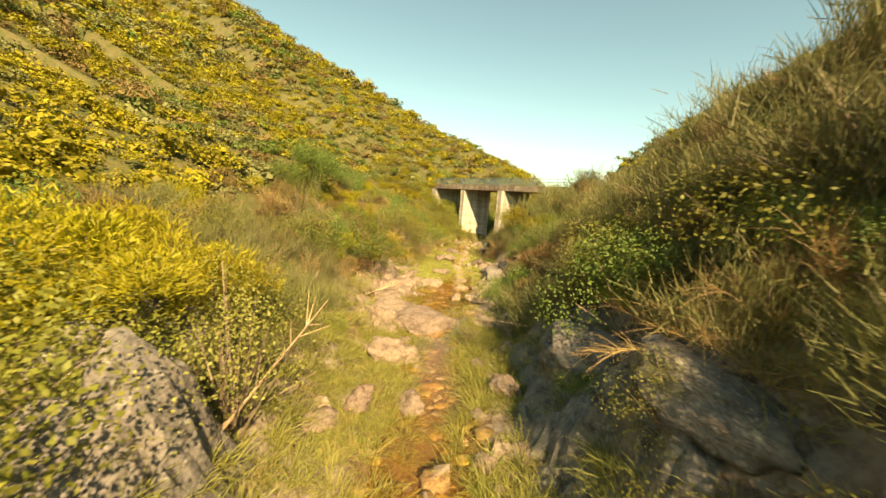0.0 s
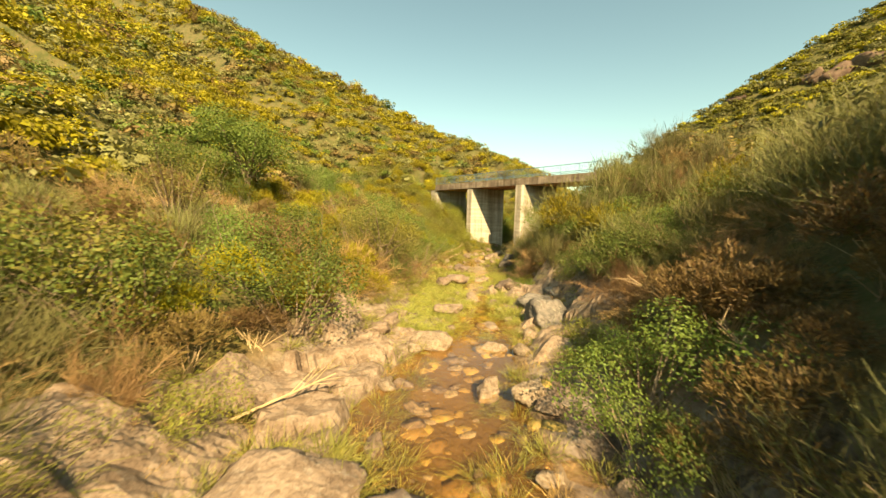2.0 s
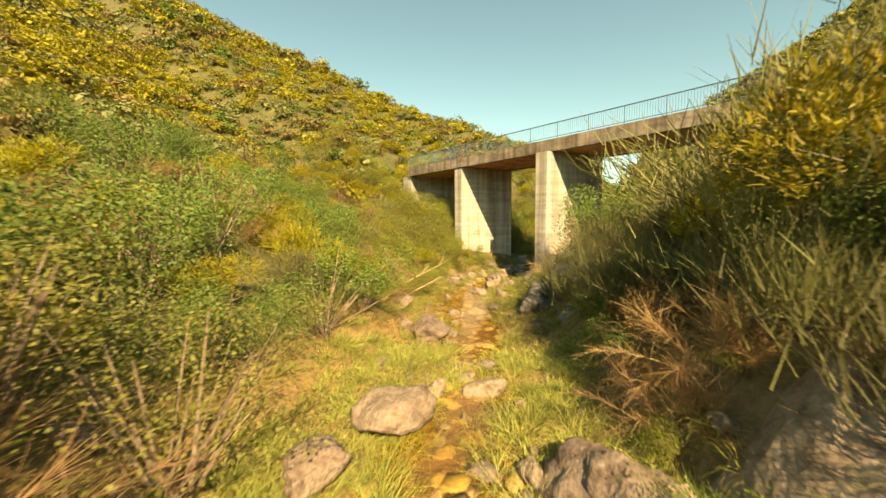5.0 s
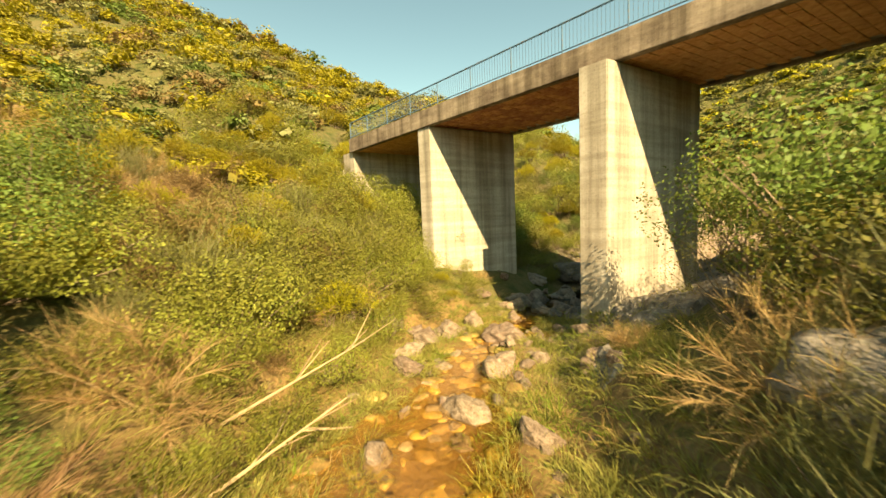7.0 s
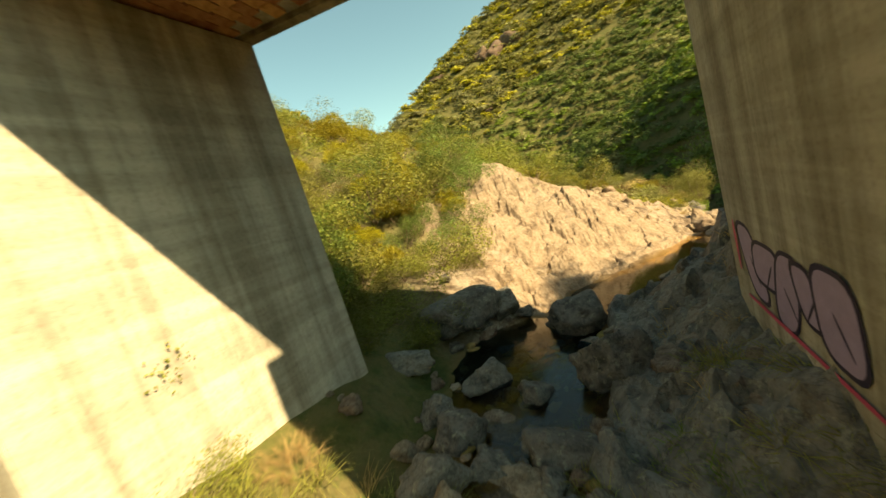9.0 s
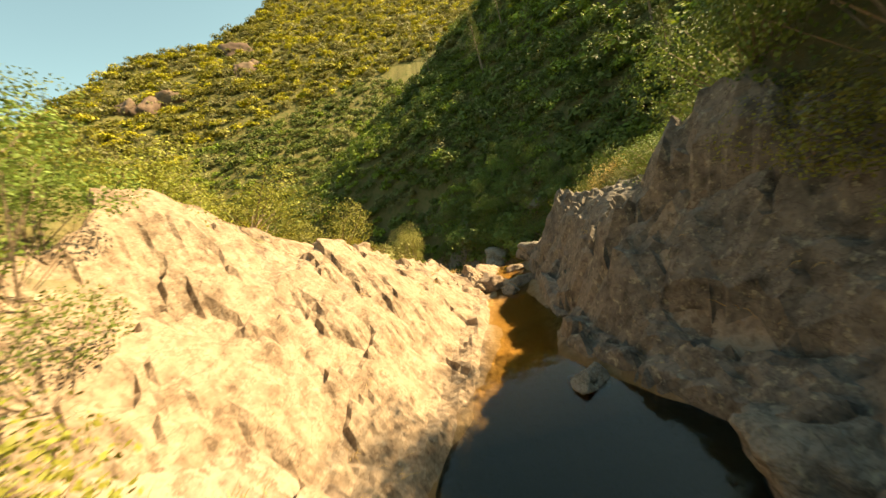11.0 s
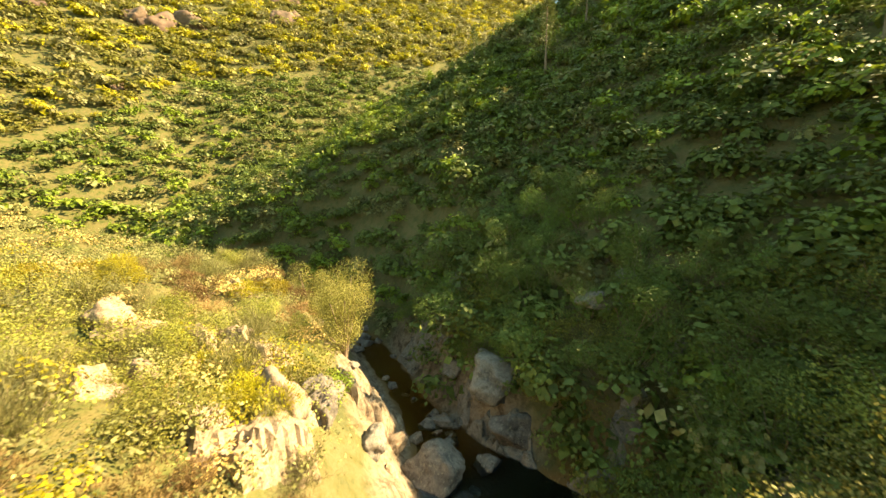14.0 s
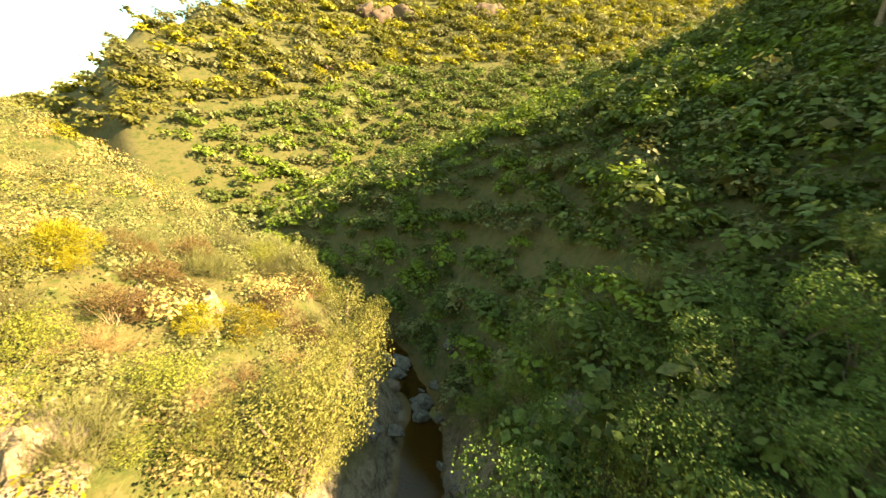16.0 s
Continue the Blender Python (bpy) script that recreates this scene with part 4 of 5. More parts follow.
def scrub(name, label, mat, X, Y, size, tris, seed, leaf, fill, flat):
    """Distant scrub as one mass: each clump is a rough dome of leaf sprays."""
    rng = np.random.default_rng(seed)
    n, m = len(X), 5
    size = np.asarray(size)
    c = np.stack([X, Y, height(X, Y)], -1)[:, None] + rng.normal(size=(n, m, 3)) * np.array([0.26, 0.26, 0.08]) * size[:, None, None]
    c[..., 2] += 0.16 * size[:, None]
    rad = rng.uniform(0.24, 0.44, (n, m)) * size[:, None]
    k, j = np.repeat(np.arange(n), tris), rng.integers(0, m, n * tris)
    d = sphere_dirs(n * tris, rng)
    d[:, 2] = np.abs(d[:, 2]) * 1.2 - 0.2
    d = unit(d)
    away = d * (rad[k, j] * rng.uniform(0.78, 1.15, n * tris))[:, None]
    away[:, 2] *= flat
    p = c[k, j] + away
    clump, lobe = rng.uniform(-0.24, 0.24, n), rng.uniform(-0.10, 0.10, (n, m))
    pieces = [shingles(p, d + np.array([0, 0, 0.5]), size[k] * rng.uniform(*leaf, len(k)), 0.68, 0.5, rng)]
    tone = [np.repeat(clump[k] + lobe[k, j], 4)]
    if fill:
        # sprays inside each lobe close the crown
        kk, jj = np.repeat(np.arange(n), m * fill), np.tile(np.repeat(np.arange(m), fill), n)
        e = sphere_dirs(len(kk), rng)
        e[:, 2] = np.abs(e[:, 2]) * 1.3 - 0.15
        e = unit(e)
        at = e * (rad[kk, jj] * rng.uniform(0.6, 0.85, len(kk)))[:, None]
        at[:, 2] *= flat
        pieces.append(shingles(c[kk, jj] + at, e + np.array([0, 0, 0.6]), rad[kk, jj] * rng.uniform(0.45, 0.7, len(kk)), 0.8, 0.35, rng))
        tone.append(np.repeat(clump[kk] + lobe[kk, jj], 4))
    me = mesh_from(name, *join(pieces), mat, False, np.concatenate(tone))
    return tagged(new(name, me), label, "scrub", kind="stuff")


def field(xs, ys, step, keep, seed):
    rng = np.random.default_rng(seed)
    X, Y = np.meshgrid(np.arange(*xs, step), np.arange(*ys, step))
    X = (X + rng.uniform(-0.5, 0.5, X.shape) * step).ravel()
    Y = (Y + rng.uniform(-0.5, 0.5, Y.shape) * step).ravel()
    d, side = along_stream(X, Y)[:2]
    ok = keep(X, Y, d, side)
    return X[ok], Y[ok], rng


def split_scrub(prefix, X, Y, rng, shares, size, tris, seed, leaf, fill=0, flat=1.0):
    """Shares the clumps of a field out among plant kinds, in drifts."""
    f = fbm(X * 0.06, Y * 0.06, seed) + rng.normal(size=len(X)) * 0.36
    order = np.argsort(f)
    start = 0
    for k, (mat, share, label) in enumerate(shares):
        stop = start + int(len(X) * share)
        pick = order[start:stop]
        start = stop
        scrub(prefix, label, mat, X[pick], Y[pick], rng.uniform(*size, len(pick)), tris, seed + k, leaf, fill, flat)


HILL = [(M_GORSE, 0.58, "yellow-green gorse scrub covering the sunny hillside"), (M_BROOM, 0.20, "grey-green broom scrub on the hillside"),
        (M_HEATHER, 0.13, "patches of brown heather on the hillside"), (M_LEAF, 0.08, "dark green bushes on the hillside")]
HEATH = [(M_BROOM, 0.56, "grey-green broom scrub on the bank"), (M_STRAW, 0.12, "straw-coloured scrub on the bank"), (M_HEATHER, 0.12, "brown heather on the bank"), (M_GORSE, 0.19, "gorse scrub on the bank")]
SHADE = [(M_LEAF, 0.62, "dense dark green scrub on the shaded slope"), (M_BROOM, 0.16, "broom scrub on the shaded slope"), (M_FERN, 0.21, "leafy scrub on the shaded slope")]
X, Y, r = field((-46, 30), (-45, 66), 1.8, lambda x, y, d, s: (s < 0) & (y < 64 - 0.3 * x) & ~((x > -14.5) & (y < 22)) & ~((x > -7) & (y < 38)) & (d > 8)
                & ~((np.abs((x + 5.6) * 0.717 + (y - 26) * 0.697 - 1.6) < 1.6) & (x > -10) & (x < -4)), 5)
split_scrub("hillside_scrub", X, Y, r, HILL, (1.3, 2.7), 260, 50, (0.06, 0.115), 8, 0.85)
X, Y, r = field((-140, 0), (-60, 98), 2.3, lambda x, y, d, s: (s < 0) & (y < 66 - 0.3 * x) & (x < 20) & ~((x > -46) & (y < 66) & (y > -45)), 15)
split_scrub("hillside_scrub", X, Y, r, HILL, (2.4, 4.2), 130, 50, (0.08, 0.15), 8, 0.75)
X, Y, r = field((26, 75), (30, 82), 1.9, lambda x, y, d, s: (s < 0) & (d > 4) & (d > 6.0), 16)
split_scrub("bank_scrub", X, Y, r, [(M_BROOM, 0.58, "sunlit broom scrub on the bank"), (M_STRAW, 0.17, "straw-coloured scrub on the bank"), (M_GORSE, 0.12, "gorse scrub on the bank"), (M_BRAMBLE, 0.13, "leafy scrub on the bank")], (1.4, 2.5), 330, 52, (0.045, 0.085))
X, Y, r = field((34, 105), (-30, 75), 1.45, lambda x, y, d, s: (s > 0) & (d > np.where(x > 49, 1.9, 3.4)), 6)
split_scrub("shaded_scrub", X, Y, r, SHADE, (1.7, 3.6), 190, 60, (0.065, 0.13), 8, 0.9)
X, Y, r = field((8, 34), (-40, 8), 2.0, lambda x, y, d, s: (s > 0) & (x > 10.5) & off_path(x, y), 17)
split_scrub("bank_scrub", X, Y, r, HEATH, (1.6, 2.8), 130, 61, (0.07, 0.14))
X, Y, r = field((75, 190), (-20, 120), 3.0, lambda x, y, d, s: (s > 0) & ~((x < 105) & (y < 75)) & ((x - 31) + (y - 24) < 200), 18)
split_scrub("shaded_scrub", X, Y, r, SHADE, (2.6, 4.8), 80, 62, (0.12, 0.22), 8, 0.8)
X, Y, r = field((20, 430), (-60, 360), 4.0, lambda x, y, d, s: ((x - 31) + (y - 24) > 72) & (d > 3) & ((x - 31) + (y - 24) < 540) & ~((s > 0) & ((x - 31) + (y - 24) < 200) & (y < 120)), 7)
split_scrub("far_scrub", X, Y, r, [(M_BRAMBLE, 0.40, "green scrub on the far hillside"), (M_GORSE, 0.26, "yellowish scrub on the far hillside"), (M_BROOM, 0.2, "pale broom scrub on the far hillside")], (3.8, 7.4), 90, 70, (0.10, 0.19), 9, 0.6)


# ---- grass ----
def grass(name, label, X, Y, mat, blades, length, seed):
    rng = np.random.default_rng(seed)
    Z = height(X, Y)
    n = len(X)
    k = np.repeat(np.arange(n), blades)
    p = np.stack([X[k], Y[k], Z[k] - 0.04], -1)
    off = rng.normal(size=(len(k), 2)) * 0.13
    p[:, :2] += off
    v = unit(cone_dirs(len(k), 3, 55, rng) + np.concatenate([off * 3, np.zeros((len(k), 1))], 1))
    size = rng.uniform(0.6, 1.25, n)[k]
    me = mesh_from(name, *strips(p, v, size * rng.uniform(*length, len(k)), np.full(len(k), 0.015), rng.uniform(0.2, 0.85, len(k)), 2, 0.2, rng), mat, False)
    return tagged(new(name, me), label, "grass", kind="stuff")


X, Y, r = field((-7, 8), (-38, 21), 0.6, lambda x, y, d, s: (d > np.where(((y > -12) & (y < 1)) | (y < -22), 0.3, 0.9)) & (d < np.where(y > 5, 5.4, 4.4)) & (fbm(x * 0.45, y * 0.45, 88) > -0.30) & ~bridge_footing(x, y), 8)
g = r.uniform(size=len(X)) < 0.75
grass("stream_grass", "long green grass tufts between the stream stones", X[g], Y[g], M_GRASS, 115, (0.38, 0.72), 80)
grass("dry_grass", "straw-coloured grass among the stones", X[~g], Y[~g], M_STRAW, 56, (0.3, 0.6), 81)
X, Y, r = field((-6, 6), (-13, 2), 0.52, lambda x, y, d, s: (d > 0.25) & (d < 3.6) & (fbm(x * 0.6, y * 0.6, 90) > -0.2), 28)
grass("stream_grass", "lush green grass filling the stony stream bed", X, Y, M_GRASS, 120, (0.4, 0.75), 83)
X, Y, r = field((-5, 5), (-38, -20), 0.46, lambda x, y, d, s: (d > 0.5) & (d < 3.6) & (fbm(x * 0.6, y * 0.6, 91) > -0.28), 29)
grass("stream_grass", "lush green grass filling the stony stream bed", X, Y, M_GRASS, 130, (0.45, 0.85), 84)
X, Y, r = field((-6, 6), (8, 20), 0.46, lambda x, y, d, s: (d > 0.7) & (d < 4.6) & (fbm(x * 0.5, y * 0.5, 92) > -0.35) & ~bridge_footing(x, y), 30)
g = r.uniform(size=len(X)) < 0.7
grass("stream_grass", "green grass and low herbs on the bank by the bridge", X[g], Y[g], M_GRASS, 80, (0.25, 0.55), 85)
grass("fern_patch", "bright green low fern and herb leaves on the bank", X[~g], Y[~g], M_FERN, 70, (0.25, 0.5), 86)
X, Y, r = field((4, 50), (14, 42), 0.8, lambda x, y, d, s: (d > 2.5) & (d < 12) & (fbm(x * 0.35, y * 0.35, 89) > 0.1), 9)
grass("dry_grass", "straw-coloured grass in cracks of the granite", X, Y, M_STRAW, 40, (0.2, 0.42), 82)


# ---- rocks ----
def rock_mesh(name, seed, level, mat):
    """Angular granite block: a ball cut by planes, worn and pitted."""
    rng = np.random.default_rng(seed)
    bm = bmesh.new()
    bmesh.ops.create_icosphere(bm, subdivisions=level, radius=1)
    nrm = sphere_dirs(13, rng)
    off = rng.uniform(0.55, 0.95, 13)
    for v in bm.verts:
        d = np.array(v.co.normalized())
        dots = nrm @ d
        r = min(1.15, float(np.min(np.where(dots > 0.05, off / np.maximum(dots, 0.05), 9))))
        r *= 1 + 0.15 * noise.fractal(Vector(d * 2.4) + Vector((seed, 0, 0)), 0.8, 2.1, 6)
        v.co = Vector(d * r)
    me = bpy.data.meshes.new(name)
    bm.to_mesh(me)
    bm.free()
    me.materials.append(mat)
    for p in me.polygons:
        p.use_smooth = True
    return me


BOULDERS = [rock_mesh("boulder", 300 + i, 4, M_ROCK) for i in range(5)]
DARK_BOULDERS = [rock_mesh("boulder", 400 + i, 4, M_DARK_SHADE_ROCK) for i in range(4)]
STONES = [rock_mesh("stone", 500 + i, 3, M_ROCK) for i in range(5)]


def rock(x, y, size, dark=False, flat=0.7, z=None, name="boulder", turn=None):
    me = (DARK_BOULDERS if dark else BOULDERS)[int(RNG.integers(0, 4))] if name == "boulder" else STONES[int(RNG.integers(0, 5))]
    ob = new(name, me)
    label = ("grey lichen-spotted granite boulder in the stream bed, darkened partly for shade" if dark else "pale sunlit granite boulder in the stream bed") if name == "boulder" else "rounded pale stone among the grass"
    tagged(ob, label, "rock" if name == "boulder" else "stone", "boulders in the stream" if name == "boulder" else "stones in the stream bed")
    zz = hz(x, y) if z is None else z
    ob.matrix_basis = pose(x, y, zz + size * flat * 0.30, RNG.uniform(-12, 12), RNG.uniform(-12, 12), RNG.uniform(0, 360) if turn is None else turn) \
        @ Matrix.Diagonal((size * RNG.uniform(0.85, 1.25), size * RNG.uniform(0.75, 1.0), size * flat, 1))
    return ob


def water_or_ground(x, y):
    """Water level, or the ground where that is higher."""
    return max(hz(x, y), float(along_stream(np.array([x]), np.array([y]))[2][0]) - 0.15)


def scatter_stones(n, ylo, yhi, sizes, seed, name="stone", spread=1.6, dark=0.0):
    rng = np.random.default_rng(seed)
    for _ in range(n):
        s = rng.uniform(ylo, yhi)
        i = int(s)
        p = STREAM[i] + (STREAM[i + 1] - STREAM[i]) * (s - i)
        t = STREAM[i + 1] - STREAM[i]
        t = t[:2] / np.hypot(*t[:2])
        o = rng.normal() * spread
        size = sizes[0] + (sizes[1] - sizes[0]) * rng.uniform() ** 2
        rock(p[0] + t[1] * o, p[1] - t[0] * o, size, rng.uniform() < dark, rng.uniform(0.55, 0.85), None, name)


scatter_stones(290, 1.0, 10.0, (0.10, 0.30), 11)
scatter_stones(60, 1.0, 9.2, (0.25, 0.55), 12, "boulder", 2.0)
scatter_stones(26, 8.4, 11.2, (0.2, 0.5), 13, "boulder", 1.8, 0.8)
# upper reach: x, y, radius, flatness
for x, y, r, f in ((-1.6, -26.5, 0.9, 0.6), (-2.5, -29.7, 0.3, 0.8), (-1.7, -29.2, 0.5, 0.7), (-0.9, -22.6, 1.4, 0.45), (1.7, -22.6, 0.65, 0.6),
                   (2.8, -23.1, 0.8, 0.7), (-3.5, -13.6, 0.7, 0.6), (-1.5, -14.0, 0.7, 0.5), (0.5, -11.5, 0.6, 0.5), (-2.5, -21.1, 0.9, 0.4), (-3.2, -12.4, 0.6, 0.6)):
    rock(x, y, r, False, f)
for x, y, r, f in ((-1.3, -10.1, 0.85, 0.5), (2.2, -4.1, 1.05, 0.55), (-1.1, 2.7, 0.9, 0.6), (-1.2, -1.9, 0.8, 0.6), (-3.0, -11.3, 0.35, 0.7), (-3.9, -12.1, 0.75, 0.5), (1.5, 12.8, 0.55, 0.8), (-0.5, 14.9, 0.55, 0.7),
                   (1.9, 9.8, 0.4, 0.7), (0.6, 6.8, 0.6, 0.3), (-2.7, 6.5, 0.6, 0.5), (1.7, 19.9, 0.4, 0.7), (3.2, 19.6, 0.5, 0.8)):
    rock(x, y, r, False, f)
for x, y, r, f in ((2.2, 15.3, 0.8, 0.6), (-1.6, 15.1, 0.5, 0.6), (-0.8, 15.7, 0.32, 0.8), (4.3, 19.4, 0.7, 0.6), (0.2, 15.7, 0.5, 0.6), (-0.4, 15.2, 0.4, 0.7), (24.6, 29.4, 1.0, 0.75), (20.6, 27.7, 0.55, 0.8), (23.5, 28.4, 1.0, 0.6),
                   (23.6, 23.7, 0.6, 0.9), (23.3, 22.9, 0.55, 0.8), (23.2, 24.2, 0.35, 0.9)):
    rock(x, y, r, False, f)
# dark rocks, partly darkened for shade: shaded side and pool under the bridge
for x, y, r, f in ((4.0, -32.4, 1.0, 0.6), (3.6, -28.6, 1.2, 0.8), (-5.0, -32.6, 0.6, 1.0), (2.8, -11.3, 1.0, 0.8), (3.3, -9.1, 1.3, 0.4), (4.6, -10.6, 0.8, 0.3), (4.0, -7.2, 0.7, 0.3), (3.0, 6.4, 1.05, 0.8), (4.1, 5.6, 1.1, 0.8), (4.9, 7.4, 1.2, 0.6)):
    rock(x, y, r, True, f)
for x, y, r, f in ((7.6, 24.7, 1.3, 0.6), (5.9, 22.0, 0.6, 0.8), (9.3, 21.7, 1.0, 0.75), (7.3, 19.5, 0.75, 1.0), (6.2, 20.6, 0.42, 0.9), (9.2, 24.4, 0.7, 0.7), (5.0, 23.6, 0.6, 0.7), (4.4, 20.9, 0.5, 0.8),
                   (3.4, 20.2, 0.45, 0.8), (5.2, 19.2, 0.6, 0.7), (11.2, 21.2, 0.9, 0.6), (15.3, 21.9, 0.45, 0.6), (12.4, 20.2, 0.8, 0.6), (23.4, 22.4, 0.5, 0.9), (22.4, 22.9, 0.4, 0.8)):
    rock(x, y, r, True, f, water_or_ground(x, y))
rock(7.4, 18.4, 0.6, False, 0.7, water_or_ground(7.4, 18.4))
# the lip of the fall
for x, y, r, f in ((27.6, 23.6, 0.9, 0.55), (28.3, 22.7, 0.6, 0.6), (26.6, 24.1, 0.8, 0.5), (28.6, 23.9, 0.7, 0.6), (26.2, 22.5, 0.45, 0.7)):
    rock(x, y, r, False, f)
for x, y, r, f in ((28.2, 21.5, 0.75, 0.8), (27.0, 21.0, 0.9, 0.8), (29.0, 20.8, 0.7, 0.7)):
    rock(x, y, r, True, f)
# gorge
for x, y, r, f in ((40.8, 30.6, 1.0, 1.3), (42.4, 29.2, 0.9, 1.0), (48.6, 23.9, 2.0, 0.7), (49.8, 17.8, 1.4, 0.45), (46.6, 23.0, 1.4, 0.8), (44.0, 26.4, 1.5, 0.7), (50.6, 15.8, 0.9, 0.5)):
    rock(x, y, r, True, f)
for x, y, r, f in ((41.5, 41.6, 1.5, 0.55), (41.0, 39.8, 1.4, 0.5), (38.4, 36.2, 0.7, 0.8), (37.0, 38.0, 0.6, 0.7), (39.6, 32.0, 1.2, 1.0), (43.2, 36.5, 0.8, 0.7)):
    rock(x, y, r, False, f)
scatter_stones(60, 17, 22, (0.3, 1.0), 14, "boulder", 2.2, 0.8)


# ---- bare granite ledges ----
def blocks(x, y, cell, seed):
    """Jointed blocks: a height for each cell with its own tilt, and the closeness of the nearest joint."""
    u, v = (x * 0.82 + y * 0.57) / cell, (y * 0.82 - x * 0.57) / (cell * 0.55)
    u, v = u + 0.5 * vnoise(u * 1.3, v * 1.3, seed + 50), v + 0.5 * vnoise(u * 1.3 + 9, v * 1.3, seed + 51)
    iu, iv = np.floor(u), np.floor(v)
    d1, d2 = np.full(u.shape, 9.0), np.full(u.shape, 9.0)
    top = np.zeros(u.shape)
    for a in (-1, 0, 1):
        for b in (-1, 0, 1):
            cu, cv = iu + a, iv + b
            pu, pv = cu + 0.15 + 0.7 * lattice(cu, cv, seed), cv + 0.15 + 0.7 * lattice(cu, cv, seed + 1)
            d = np.hypot(u - pu, v - pv)
            h = lattice(cu, cv, seed + 2) + (lattice(cu, cv, seed + 3) - 0.5) * (u - pu) + (lattice(cu, cv, seed + 4) - 0.5) * (v - pv)
            near = d < d1
            d2 = np.where(near, d1, np.minimum(d2, d))
            top = np.where(near, h, top)
            d1 = np.where(near, d, d1)
    return top, np.clip((d2 - d1) / 0.16, 0, 1)


def ledge(xs, ys, dark, seed, rise, reach, which, cell=1.5, bias=0.25, step=0.13):
    """A patch of jointed bedrock on one bank, from the water's edge up to its reach."""
    x, y = np.meshgrid(np.arange(*xs, step), np.arange(*ys, step))
    d, side, zw, w = along_stream(x, y)[:4]
    ragged = fbm(x * 0.35, y * 0.35, seed, 4)
    off = np.minimum.reduce([x - xs[0], xs[1] - x, y - ys[0], ys[1] - y])
    keep = np.clip((reach + 2.2 * ragged - d) / 0.8, 0, 1) * np.clip((ragged + bias) * 5, 0, 1) * np.clip(off / 1.2, 0, 1) * np.clip((d - 0.85 * w) / 0.4, 0, 1)
    keep = keep * np.where(side * which > 0, 1, np.clip(1 - d / np.maximum(w, 0.3), 0, 1))
    b1, j1 = blocks(x, y, cell, seed)
    b2, j2 = blocks(x, y, cell * 0.36, seed + 20)
    up = rise * (b1 * 0.75 + 0.12 * j1) + 0.09 * b2 + 0.05 * j2 + 0.06 * fbm(x * 2.2, y * 2.2, seed + 30, 3)
    z = height(x, y) - 0.55 + keep * (up + 0.45)
    ny_, nx_ = x.shape
    i = np.arange(nx_ * ny_).reshape(ny_, nx_)
    f = np.stack([i[:-1, :-1], i[:-1, 1:], i[1:, 1:], i[1:, :-1]], -1).reshape(-1, 4)
    f = f[(keep.ravel()[f] > 0.02).any(1)]
    used, f = np.unique(f, return_inverse=True)
    me = mesh_from("rock_ledge", np.stack([x, y, z], -1).reshape(-1, 3)[used], f.reshape(-1, 4), M_DARK_SHADE_ROCK if dark else M_ROCK, False)
    ob = new("rock_ledge", me)
    return tagged(ob, "dark jointed granite ledge spotted with lichen, some shade in its colour" if dark else "pale sunlit jointed granite ledge above the water", "rock", "granite ledges along the stream")


ledge((9, 31), (22.5, 34), False, 801, 0.4, 8.0, -1, 2.8, 0.55)
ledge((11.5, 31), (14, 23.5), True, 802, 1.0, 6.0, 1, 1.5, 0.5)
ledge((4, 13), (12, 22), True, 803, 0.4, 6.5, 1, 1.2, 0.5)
ledge((1, 9), (-16, -3), False, 804, 0.7, 5.6, 1, 1.5, 0.35)
ledge((-7, 0), (-25, -12), False, 805, 0.65, 5.2, -1, 1.6, 0.6)
# upstream cliffs on both banks: their shade is put into the dark rock colour
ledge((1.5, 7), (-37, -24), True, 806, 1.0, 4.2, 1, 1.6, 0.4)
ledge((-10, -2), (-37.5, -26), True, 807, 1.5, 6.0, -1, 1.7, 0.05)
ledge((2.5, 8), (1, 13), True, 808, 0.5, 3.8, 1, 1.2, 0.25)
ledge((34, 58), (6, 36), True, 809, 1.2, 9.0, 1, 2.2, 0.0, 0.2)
ledge((32, 50), (24, 44), False, 810, 1.2, 13.0, -1, 2.2, -0.1, 0.18)


# ---- amber cobbles on the stream bed ----
def cobbles(name, label, mat, n, lo, hi, size, seed):
    rng = np.random.default_rng(seed)
    bm = bmesh.new()
    bmesh.ops.create_icosphere(bm, subdivisions=2, radius=1)
    ball = np.array([v.co for v in bm.verts])
    tri = np.array([[v.index for v in f.verts] for f in bm.faces])
    bm.free()
    s = rng.uniform(lo, hi, n)
    i = s.astype(int)
    p = STREAM[i] + (STREAM[i + 1] - STREAM[i]) * (s - i)[:, None]
    t = STREAM[i + 1, :2] - STREAM[i, :2]
    t /= np.linalg.norm(t, axis=1)[:, None]
    o = rng.normal(size=n) * 0.6 * p[:, 3]
    x, y = p[:, 0] + t[:, 1] * o, p[:, 1] - t[:, 0] * o
    r = size[0] + (size[1] - size[0]) * rng.uniform(size=n) ** 2
    z = height(x, y)
    k = ball[None] * (1 + 0.14 * rng.normal(size=(n, len(ball), 1)))
    k = k * (r[:, None] * np.stack([rng.uniform(0.8, 1.4, n), rng.uniform(0.7, 1.2, n), rng.uniform(0.28, 0.5, n)], -1))[:, None]
    a = rng.uniform(0, 6.28, n)
    c, sn = np.cos(a)[:, None], np.sin(a)[:, None]
    v = np.stack([k[..., 0] * c - k[..., 1] * sn + x[:, None], k[..., 0] * sn + k[..., 1] * c + y[:, None], k[..., 2] + z[:, None] - 0.03], -1)
    f = tri[None] + (np.arange(n) * len(ball))[:, None, None]
    return tagged(new(name, mesh_from(name, v.reshape(-1, 3), f.reshape(-1, 3), mat)), label, "stones", kind="stuff")


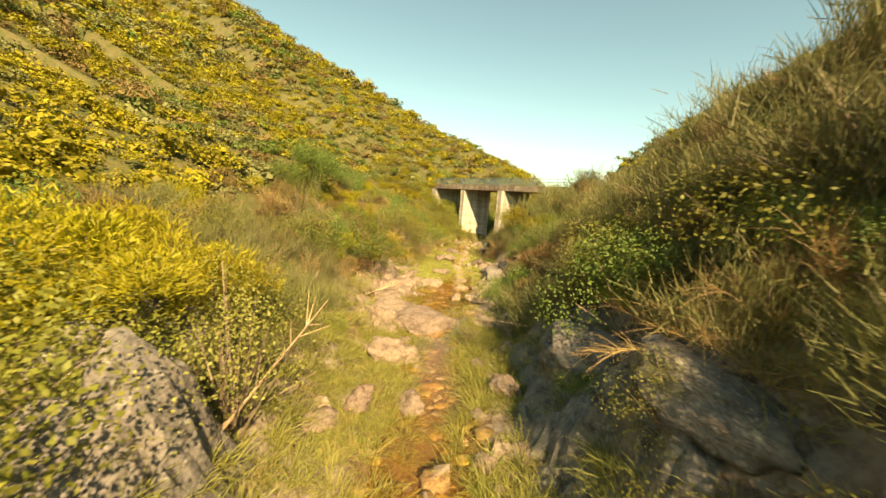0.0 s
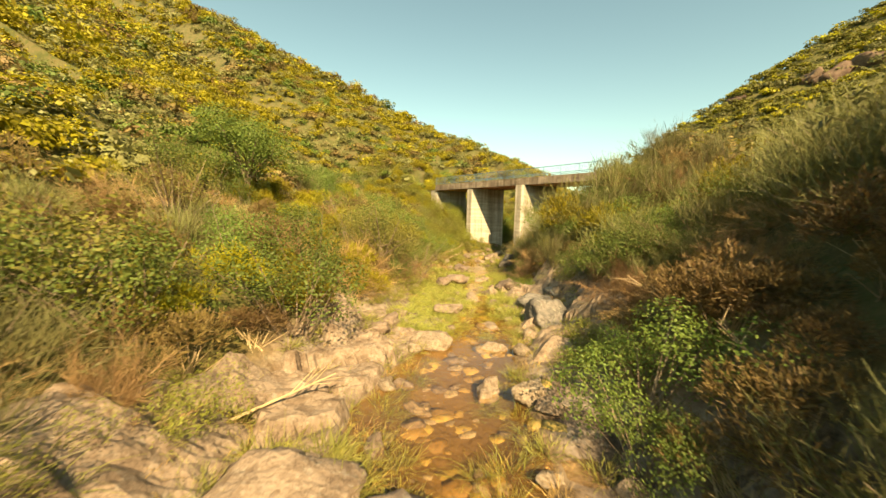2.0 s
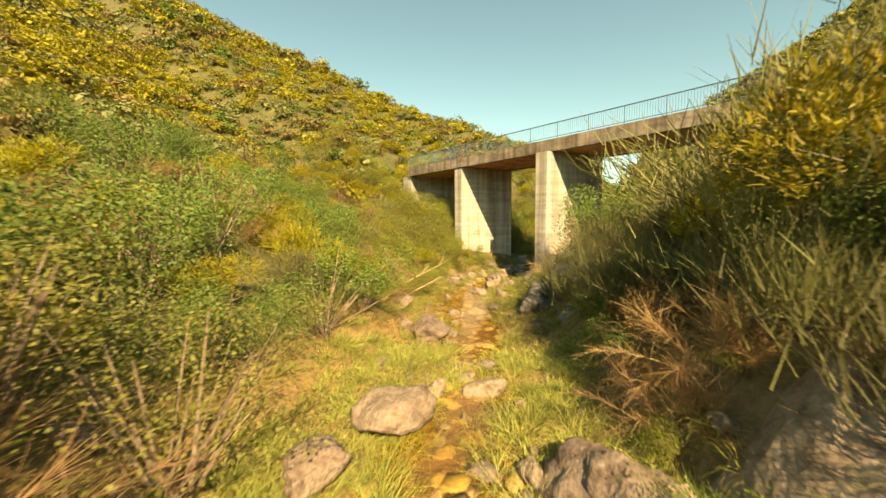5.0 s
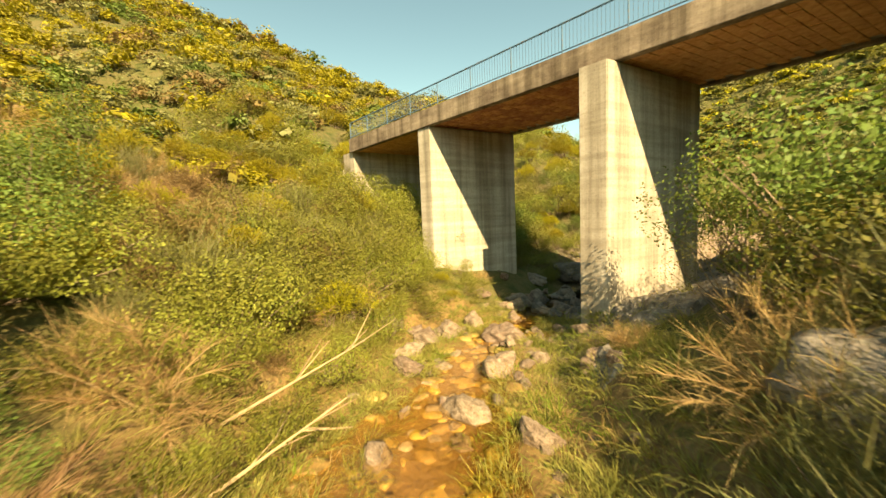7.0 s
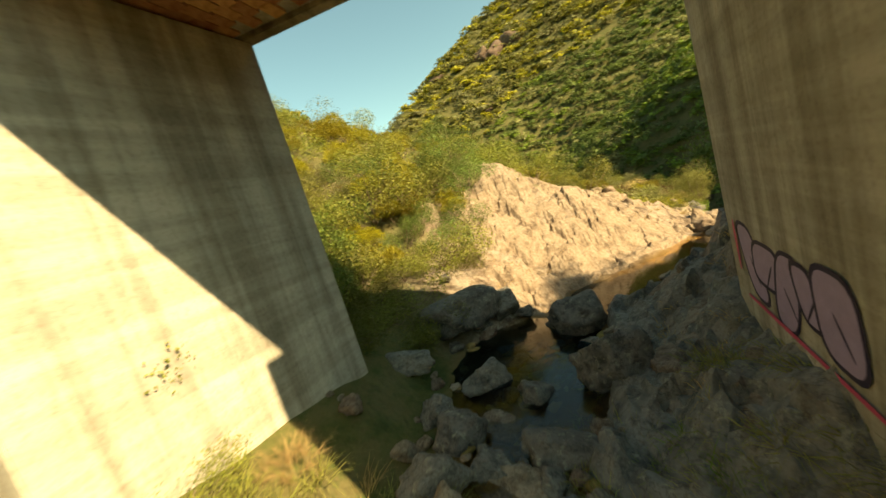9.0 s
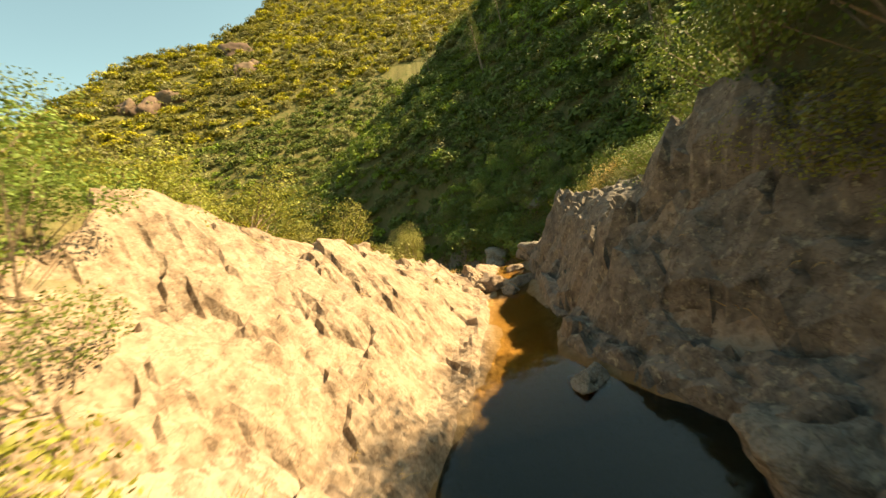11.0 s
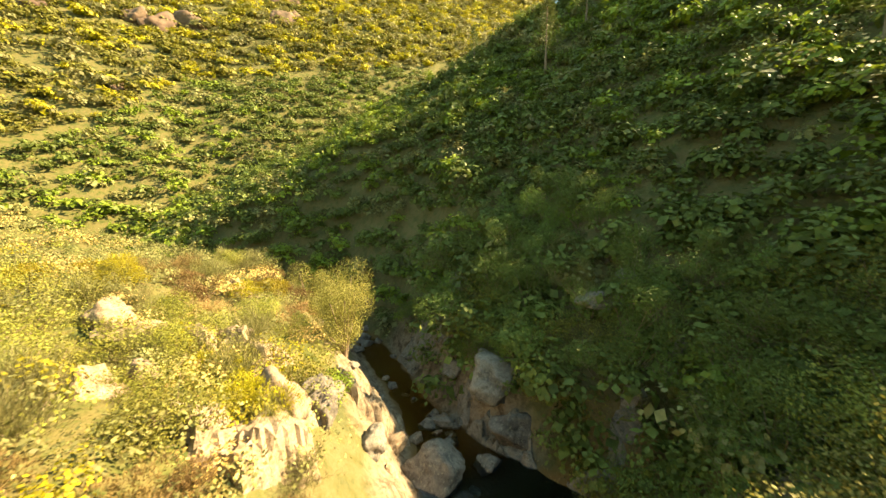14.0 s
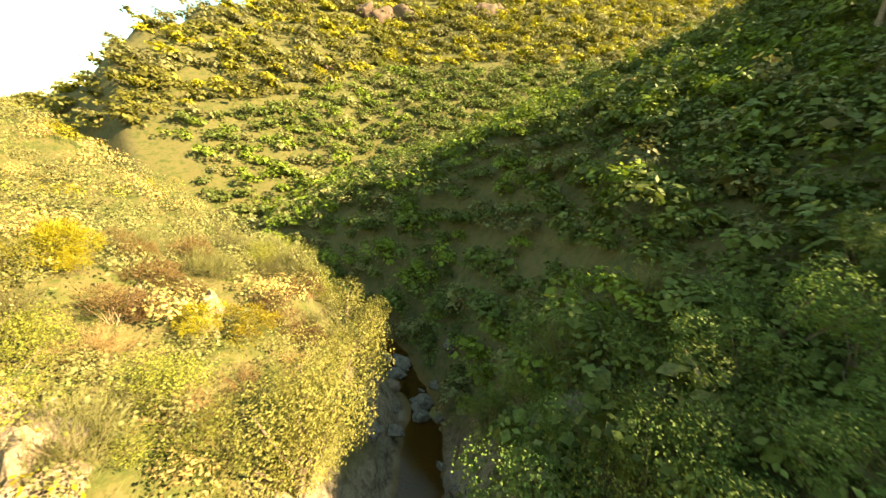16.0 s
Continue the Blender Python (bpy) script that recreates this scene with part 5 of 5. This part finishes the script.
cobbles("stream_cobbles", "amber cobbles under the shallow stream water", M_BED, 1300, 1.0, 10.5, (0.07, 0.26), 21)
cobbles("bank_cobbles", "pale weathered stones along the stream", M_ROCK, 500, 1.0, 10.5, (0.06, 0.2), 22)


# ---- soffit blocks ----
def soffit():
    """Terracotta blocks under the deck: those between the piers singly, the rest in one piece."""
    pitch_b, pitch_d = 0.26, 0.45
    bm = bmesh.new()
    bmesh.ops.create_cube(bm, size=1, matrix=Matrix.Diagonal((pitch_b - 0.018, pitch_d - 0.018, 0.06, 1)))
    me = bpy.data.meshes.new("soffit_block")
    bm.to_mesh(me)
    bm.free()
    me.materials.append(M_BRICK)
    cube_v = np.array([v.co for v in me.vertices])
    cube_f = np.array([list(p.vertices) for p in me.polygons])
    rng = np.random.default_rng(4)
    pieces = []
    shear = Matrix(((B.x, D.x, 0, 0), (B.y, D.y, 0, 0), (0, 0, 1, 0), (0, 0, 0, 1)))
    for i in range(int(DECK_LEN / pitch_b)):
        for j in range(10):
            at = WEST_END + B * ((i + 0.5) * pitch_b) + D * (0.24 + (j + 0.5 + 0.25 * (i % 2)) * pitch_d * 0.985)
            if (at - WEST_END).dot(Vector((-B.y, B.x))) > 99 or j == 9 and i % 2:
                continue
            m = Matrix.Translation((at.x, at.y, DECK_Z + 0.075 + rng.uniform(-0.012, 0.012))) @ shear
            if 7.4 < (i + 0.5) * pitch_b < 15.0:
                ob = new("soffit_block", me)
                ob.parent = bridge
                ob.matrix_basis = m
            else:
                mm = np.array(m)
                pieces.append((cube_v @ mm[:3, :3].T + mm[:3, 3], cube_f))
    ob = new("soffit_blocks_rest", mesh_from("soffit_blocks_rest", *join(pieces), M_BRICK, False))
    ob.parent = bridge
    tagged(ob, "terracotta blocks under the deck", kind="stuff")


soffit()


# ---- crags on the far hillside ----
def crag(x, y, size, seed):
    rng = np.random.default_rng(seed)
    ob = new("crag", CRAGS[seed % 2])
    tagged(ob, "dark reddish rock outcrop on the far hillside", "rock", "crags on the far hillside")
    ob.matrix_basis = pose(x, y, hz(x, y) - 0.35 * size, rng.uniform(-20, 20), rng.uniform(-20, 20), rng.uniform(0, 360)) @ Matrix.Diagonal((size * 1.3, size * 0.9, size * 0.9, 1))


M_CRAG = rock_material("reddish_crag", [(0.045, 0.03, 0.022), (0.10, 0.062, 0.045), (0.15, 0.10, 0.07), (0.07, 0.045, 0.032)], (0.17, 0.15, 0.08), 0.5)
CRAGS = [rock_mesh("crag", 700 + i, 4, M_CRAG) for i in range(2)]
for i, (x, y, r) in enumerate(((162, 158, 6.0), (157, 163, 4.0), (168, 153, 4.5), (150, 190, 6.0), (146, 196, 4.0), (200, 128, 5.0), (207, 122, 4.0), (225, 140, 6.0), (133, 175, 3.0), (120, 130, 2.5))):
    crag(x, y, r * 1.5, i)


# ---- fallen branches ----
def fallen_branch(x, y, length, yaw, rise, seed):
    """Bleached dead limb with forking side twigs, lying on the bank."""
    rng = np.random.default_rng(seed)
    ob = None
    limbs = [(Vector((0, 0, 0)), Vector((length, 0, length * rise)), 0.032)]
    for k in range(7):
        f = rng.uniform(0.25, 0.95)
        a = Vector((length * f, 0, length * rise * f))
        limbs.append((a, a + Vector((rng.uniform(0.1, 0.45), rng.uniform(-0.3, 0.3), rng.uniform(-0.05, 0.35))) * length * 0.8, 0.013))
    for a, b, r in limbs:
        bm = bmesh.new()
        m = Matrix.Translation((a + b) / 2) @ (b - a).to_track_quat("Z", "Y").to_matrix().to_4x4()
        bmesh.ops.create_cone(bm, cap_ends=True, segments=6, radius1=r, radius2=r * 0.35, depth=(b - a).length, matrix=m)
        piece = part("fallen_branch" if ob is None else "limb", bm, M_TWIG, ob)
        ob = ob or piece
    tagged(ob, "bleached bare dead branch lying over the bank", "branch", "dead branches on the banks")
    ob.matrix_basis = pose(x, y, hz(x, y) + 0.03, 0, 0, yaw)
    return ob


for i, (x, y, l, a, r) in enumerate(((-2.9, 8.0, 2.2, 40, 0.35), (-3.4, 9.6, 2.4, 20, 0.45), (-3.2, -32.4, 2.2, 60, 0.9), (4.2, -20.6, 1.6, 100, 0.5), (4.6, -17.2, 1.6, 120, 0.45),
                                     (-4.4, -19.6, 1.8, 30, 0.3))):
    fallen_branch(x, y, l, a, r, 40 + i)


# ---- marker posts at the bridge's west end ----
for k, tilt in ((0.5, 4), (0.95, -7)):
    p = WEST_END - B * k - D * 0.35
    ob = part("marker_post", prism([(-0.06, -0.05), (0.06, -0.05), (0.06, 0.05), (-0.06, 0.05)], 0, 1.25, 0.012), M_CONC)
    tagged(ob, "short pale concrete post beside the road", "post", "posts at the bridge end")
    ob.matrix_basis = pose(p.x, p.y, min(hz(p.x, p.y), 9.7) - 0.05, tilt, tilt * 0.5, 40)
